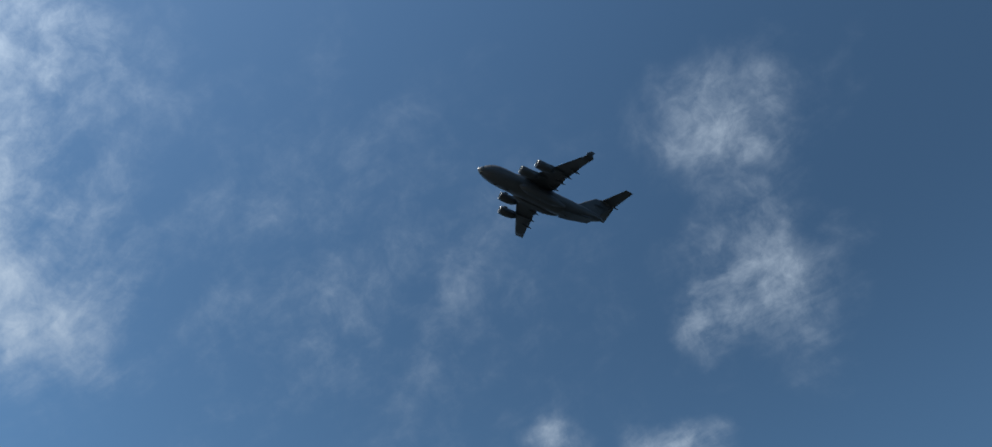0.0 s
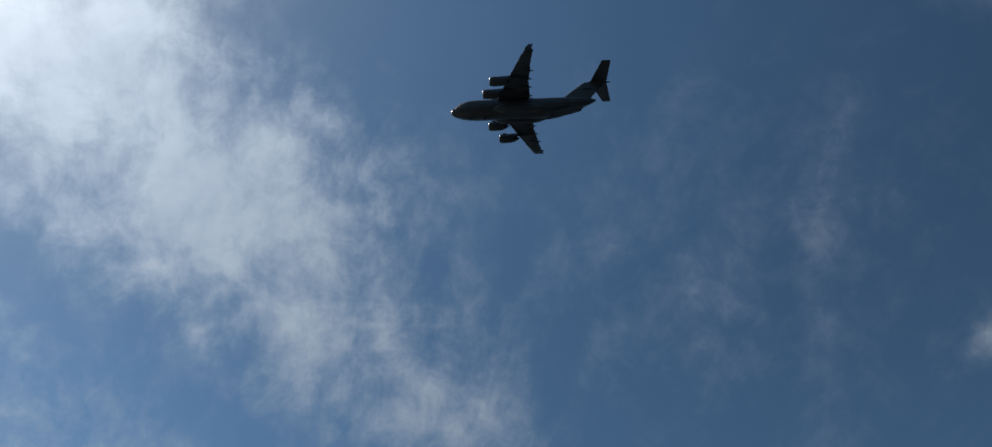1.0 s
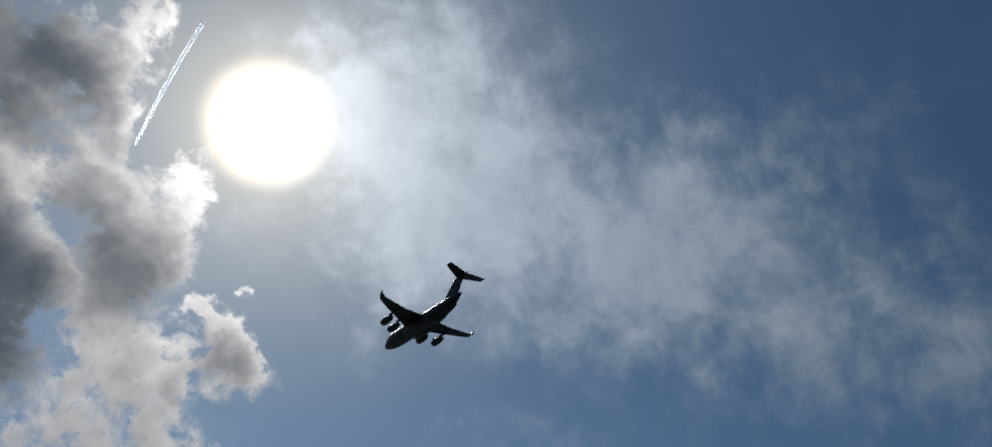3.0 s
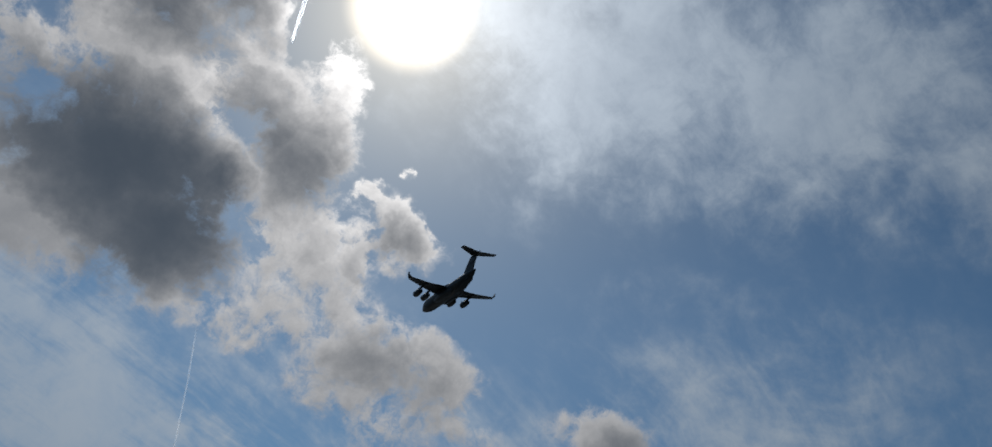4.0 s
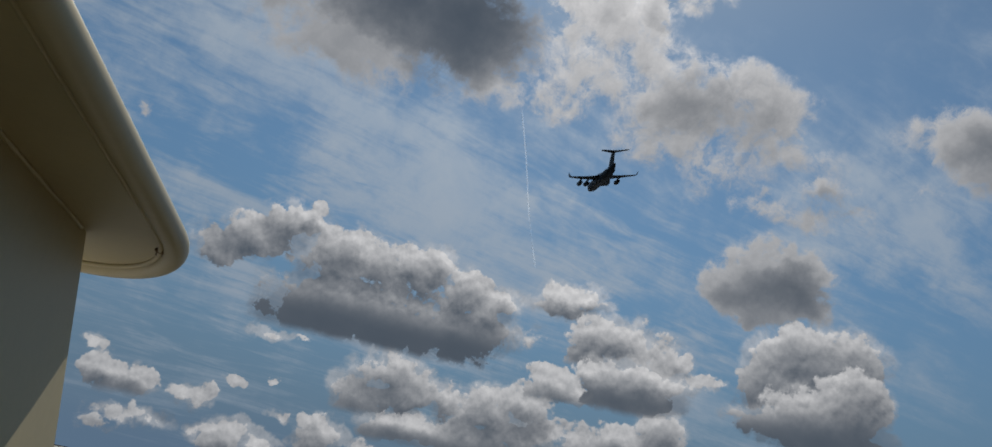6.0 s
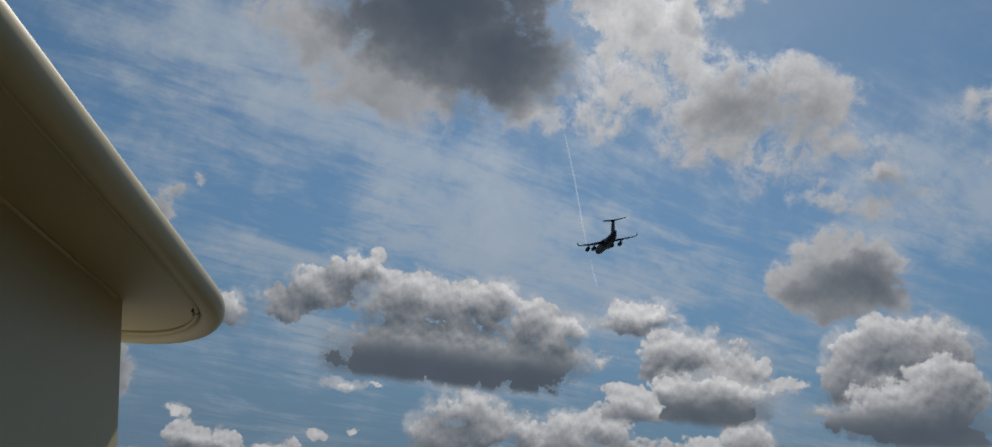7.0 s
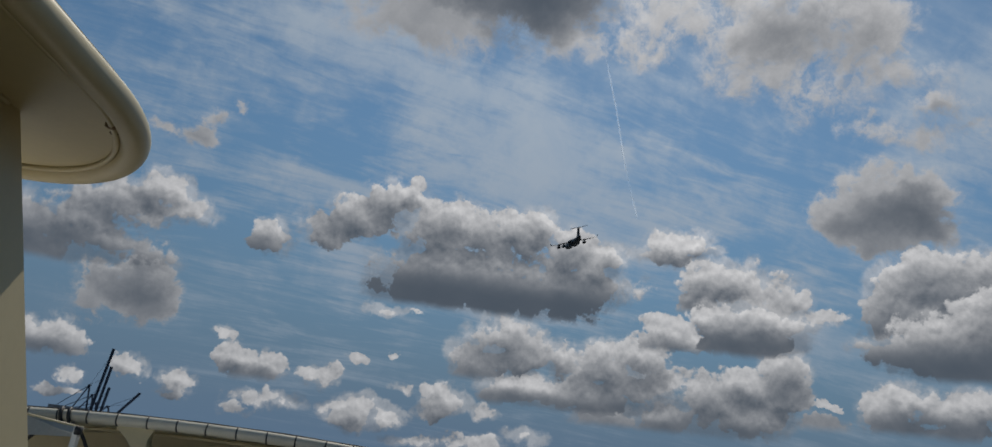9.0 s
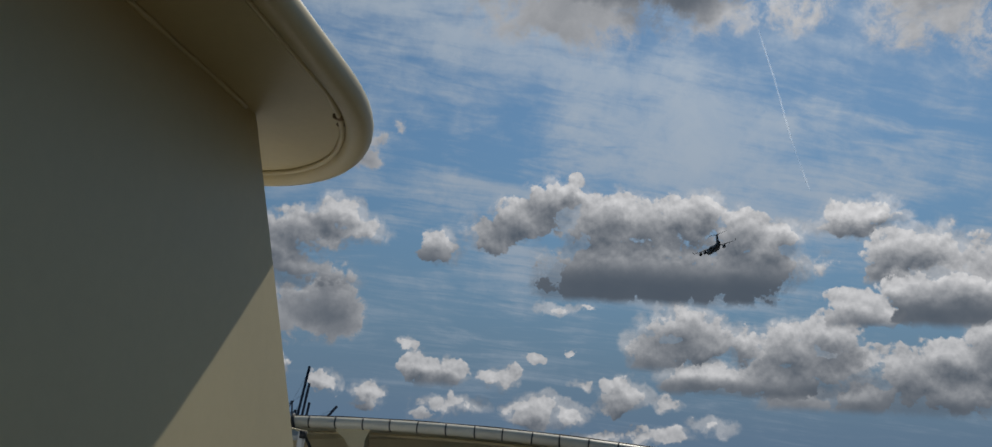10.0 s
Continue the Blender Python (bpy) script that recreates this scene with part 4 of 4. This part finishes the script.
def build_crane(az, dist, boom_el, boom_az, apex_el, label, lowered=False):
    """A ship-to-shore crane with its boom raised: portal legs, mast, boom, girder, stays and machine house."""
    foot = bearing(az, 0, dist)
    ground = -15.5
    crane = tagged(new("container_crane"), label, "crane", group="cranes across the harbour")
    crane.location = (foot.x, foot.y, ground)
    o = Vector((foot.x, foot.y, ground))
    k = dist / 1300
    side = Vector((math.cos(radians(az)), -math.sin(radians(az)), 0))
    away = Vector((math.sin(radians(az)), math.cos(radians(az)), 0))
    apex = bearing(az - 0.35, apex_el, dist) - o
    hinge = bearing(az, 0.22, dist) - o
    tip = bearing(boom_az, boom_el, dist) - o
    h = hinge.z
    for s in (-1, 1):
        for d in (-1, 1):
            base = side * (s * 13 * k - 14 * k) + away * d * 9 * k
            part("leg", beam(base, base * 0.92 + Vector((0, 0, h)), 2.2 * k), CRANE_BLUE, crane, smooth=False)
            part("bogie", box((7 * k, 4 * k, 2.4 * k), base + Vector((0, 0, 1.2 * k)), 0.2), CRANE_BLUE, crane, smooth=False)
        part("cross_beam", beam(side * (s * 13 * k - 14 * k) - away * 9 * k + Vector((0, 0, h * 0.55)), side * (s * 13 * k - 14 * k) + away * 9 * k + Vector((0, 0, h * 0.55)), 1.8 * k), CRANE_BLUE, crane, smooth=False)
        part("mast_leg", beam(hinge + away * s * 6 * k - side * 4 * k, apex + away * s * 2 * k, 1.7 * k), CRANE_BLUE, crane, smooth=False)
        part("back_leg", beam(hinge + away * s * 6 * k - side * 26 * k, apex + away * s * 2 * k, 1.3 * k), CRANE_BLUE, crane, smooth=False)
    part("mast_head", box((3.4 * k, 6 * k, 1.6 * k), apex, 0.2), CRANE_BLUE, crane, smooth=False)
    boom = truss(hinge, tip, 3.6 * k, 3.0 * k, 14, CRANE_BLUE, crane, "boom", "lattice boom, lowered" if lowered else "raised lattice boom")
    side_way = (tip - hinge).cross(Vector((0, 0, 1))).normalized()
    for s in (-1, 1):
        part("boom_girder", beam(hinge + side_way * s * 1.3 * k, tip + side_way * s * 1.3 * k, 1.5 * k, 2.2 * k), CRANE_BLUE, boom, smooth=False)
    part("boom_tip", box((2.6 * k, 4.2 * k, 3.2 * k), tip, 0.3), CRANE_BLUE, boom, smooth=False)
    girder_end = hinge - side * 50 * k + Vector((0, 0, 0))
    part("girder", beam(hinge, girder_end, 3.2 * k), CRANE_BLUE, crane, smooth=False)
    part("machine_house", box((20 * k, 9 * k, 7 * k), hinge - side * 42 * k + Vector((0, 0, 5.0 * k)), 0.4, Matrix.Rotation(-radians(az), 4, "Z")), CRANE_GREY, crane, "grey machine house", smooth=False)
    part("back_stay", beam(apex, girder_end + Vector((0, 0, 1.5 * k)), 0.9 * k), CRANE_BLUE, crane, smooth=False)
    for u in (0.55, 0.9):
        part("fore_stay", beam(apex, hinge.lerp(tip, u), 0.35 * k), CRANE_BLUE, crane, smooth=False)
    return crane


plate("far_shore", -1500, -250, 1900, 2400, -18.5, -14.5, QUAY, "low far shore behind the cranes", "shore", 0.3)
build_crane(-22.72, 1300, 4.3, -22.25, 2.0, "dark blue container crane with its boom raised high")
build_crane(-22.42, 1420, 3.2, -22.12, 1.45, "dark blue container crane with raised boom")
build_crane(-22.14, 1560, 1.95, -21.96, 1.0, "smaller dark blue crane with raised boom")
build_crane(-21.40, 1500, 1.88, -20.17, 0.9, "distant dark crane with its boom half lowered", True)


# ---- ice trails of another aircraft, high up ----
def build_trail(rows, width, label, material=TRAIL):
    """Rows of azimuth and elevation along the trail."""
    pts, radii = [], []
    rnd = random.Random(len(rows))
    far = 4300
    for i in range(len(rows) - 1):
        for k in range(14):
            u = k / 14
            az, el = (rows[i][j] + (rows[i + 1][j] - rows[i][j]) * u for j in (0, 1))
            a, e = radians(az), radians(el)
            pts.append(Vector((math.sin(a) * math.cos(e), math.cos(a) * math.cos(e), math.sin(e))) * far + Vector((rnd.uniform(-1, 1), 0, rnd.uniform(-1, 1))))
            radii.append(width * rnd.uniform(0.92, 1.06))
    radii[0] = radii[-1] = width * 0.15
    return tagged(part("contrail", tube(pts, radii, 8), material), label, "contrail", kind="stuff")


build_trail([(1.6, 56.9), (2.9, 52.0), (4.2, 47.6)], 4.6, "thin bright white ice trail beside the sun", TRAIL_DENSE)
build_trail([(1.25, 56.9), (2.6, 52.0), (4.1, 47.6)], 3.8, "thin bright white ice trail beside the sun", TRAIL_DENSE)
build_trail([(8.0, 28.4), (9.1, 25.0), (10.1, 21.2), (11.3, 17.6)], 4.2, "faint broken white ice trail across the blue")


# ---- what moves ----
def motions():
    rows = [
        (0.0, 128.3, -86.7, 228.5, -16.86, -7.58, 84.50),
        (0.5, 134.0, -34.4, 235.5, -17.66, -6.83, 85.69),
        (1.0, 136.5, 17.3, 243.1, -18.90, -5.98, 86.08),
        (1.5, 139.4, 71.6, 247.4, -19.01, -5.18, 86.40),
        (2.2, 144.0, 145.5, 249.6, -18.08, -4.13, 87.72),
        (3.3, 147.2, 258.8, 250.1, -17.15, -3.30, 89.29),
        (4.5, 144.4, 381.6, 247.1, -17.83, -3.08, 91.91),
        (5.5, 138.5, 483.0, 244.0, -18.23, -2.55, 93.72),
        (7.0, 123.3, 634.0, 239.1, -19.17, -1.98, 96.91),
        (8.5, 102.1, 786.4, 233.4, -20.81, -2.84, 99.79),
        (9.0, 93.0, 836.8, 232.6, -21.31, -2.93, 100.79),
        (9.5, 83.7, 886.9, 231.6, -22.05, -2.54, 101.75),
        (10.0, 73.2, 936.9, 230.2, -23.45, -1.78, 102.26),
    ]
    walk(aircraft, [(t, pose(x, y, z + EYE, rx, ry, rz)) for t, x, y, z, rx, ry, rz in rows])


motions()
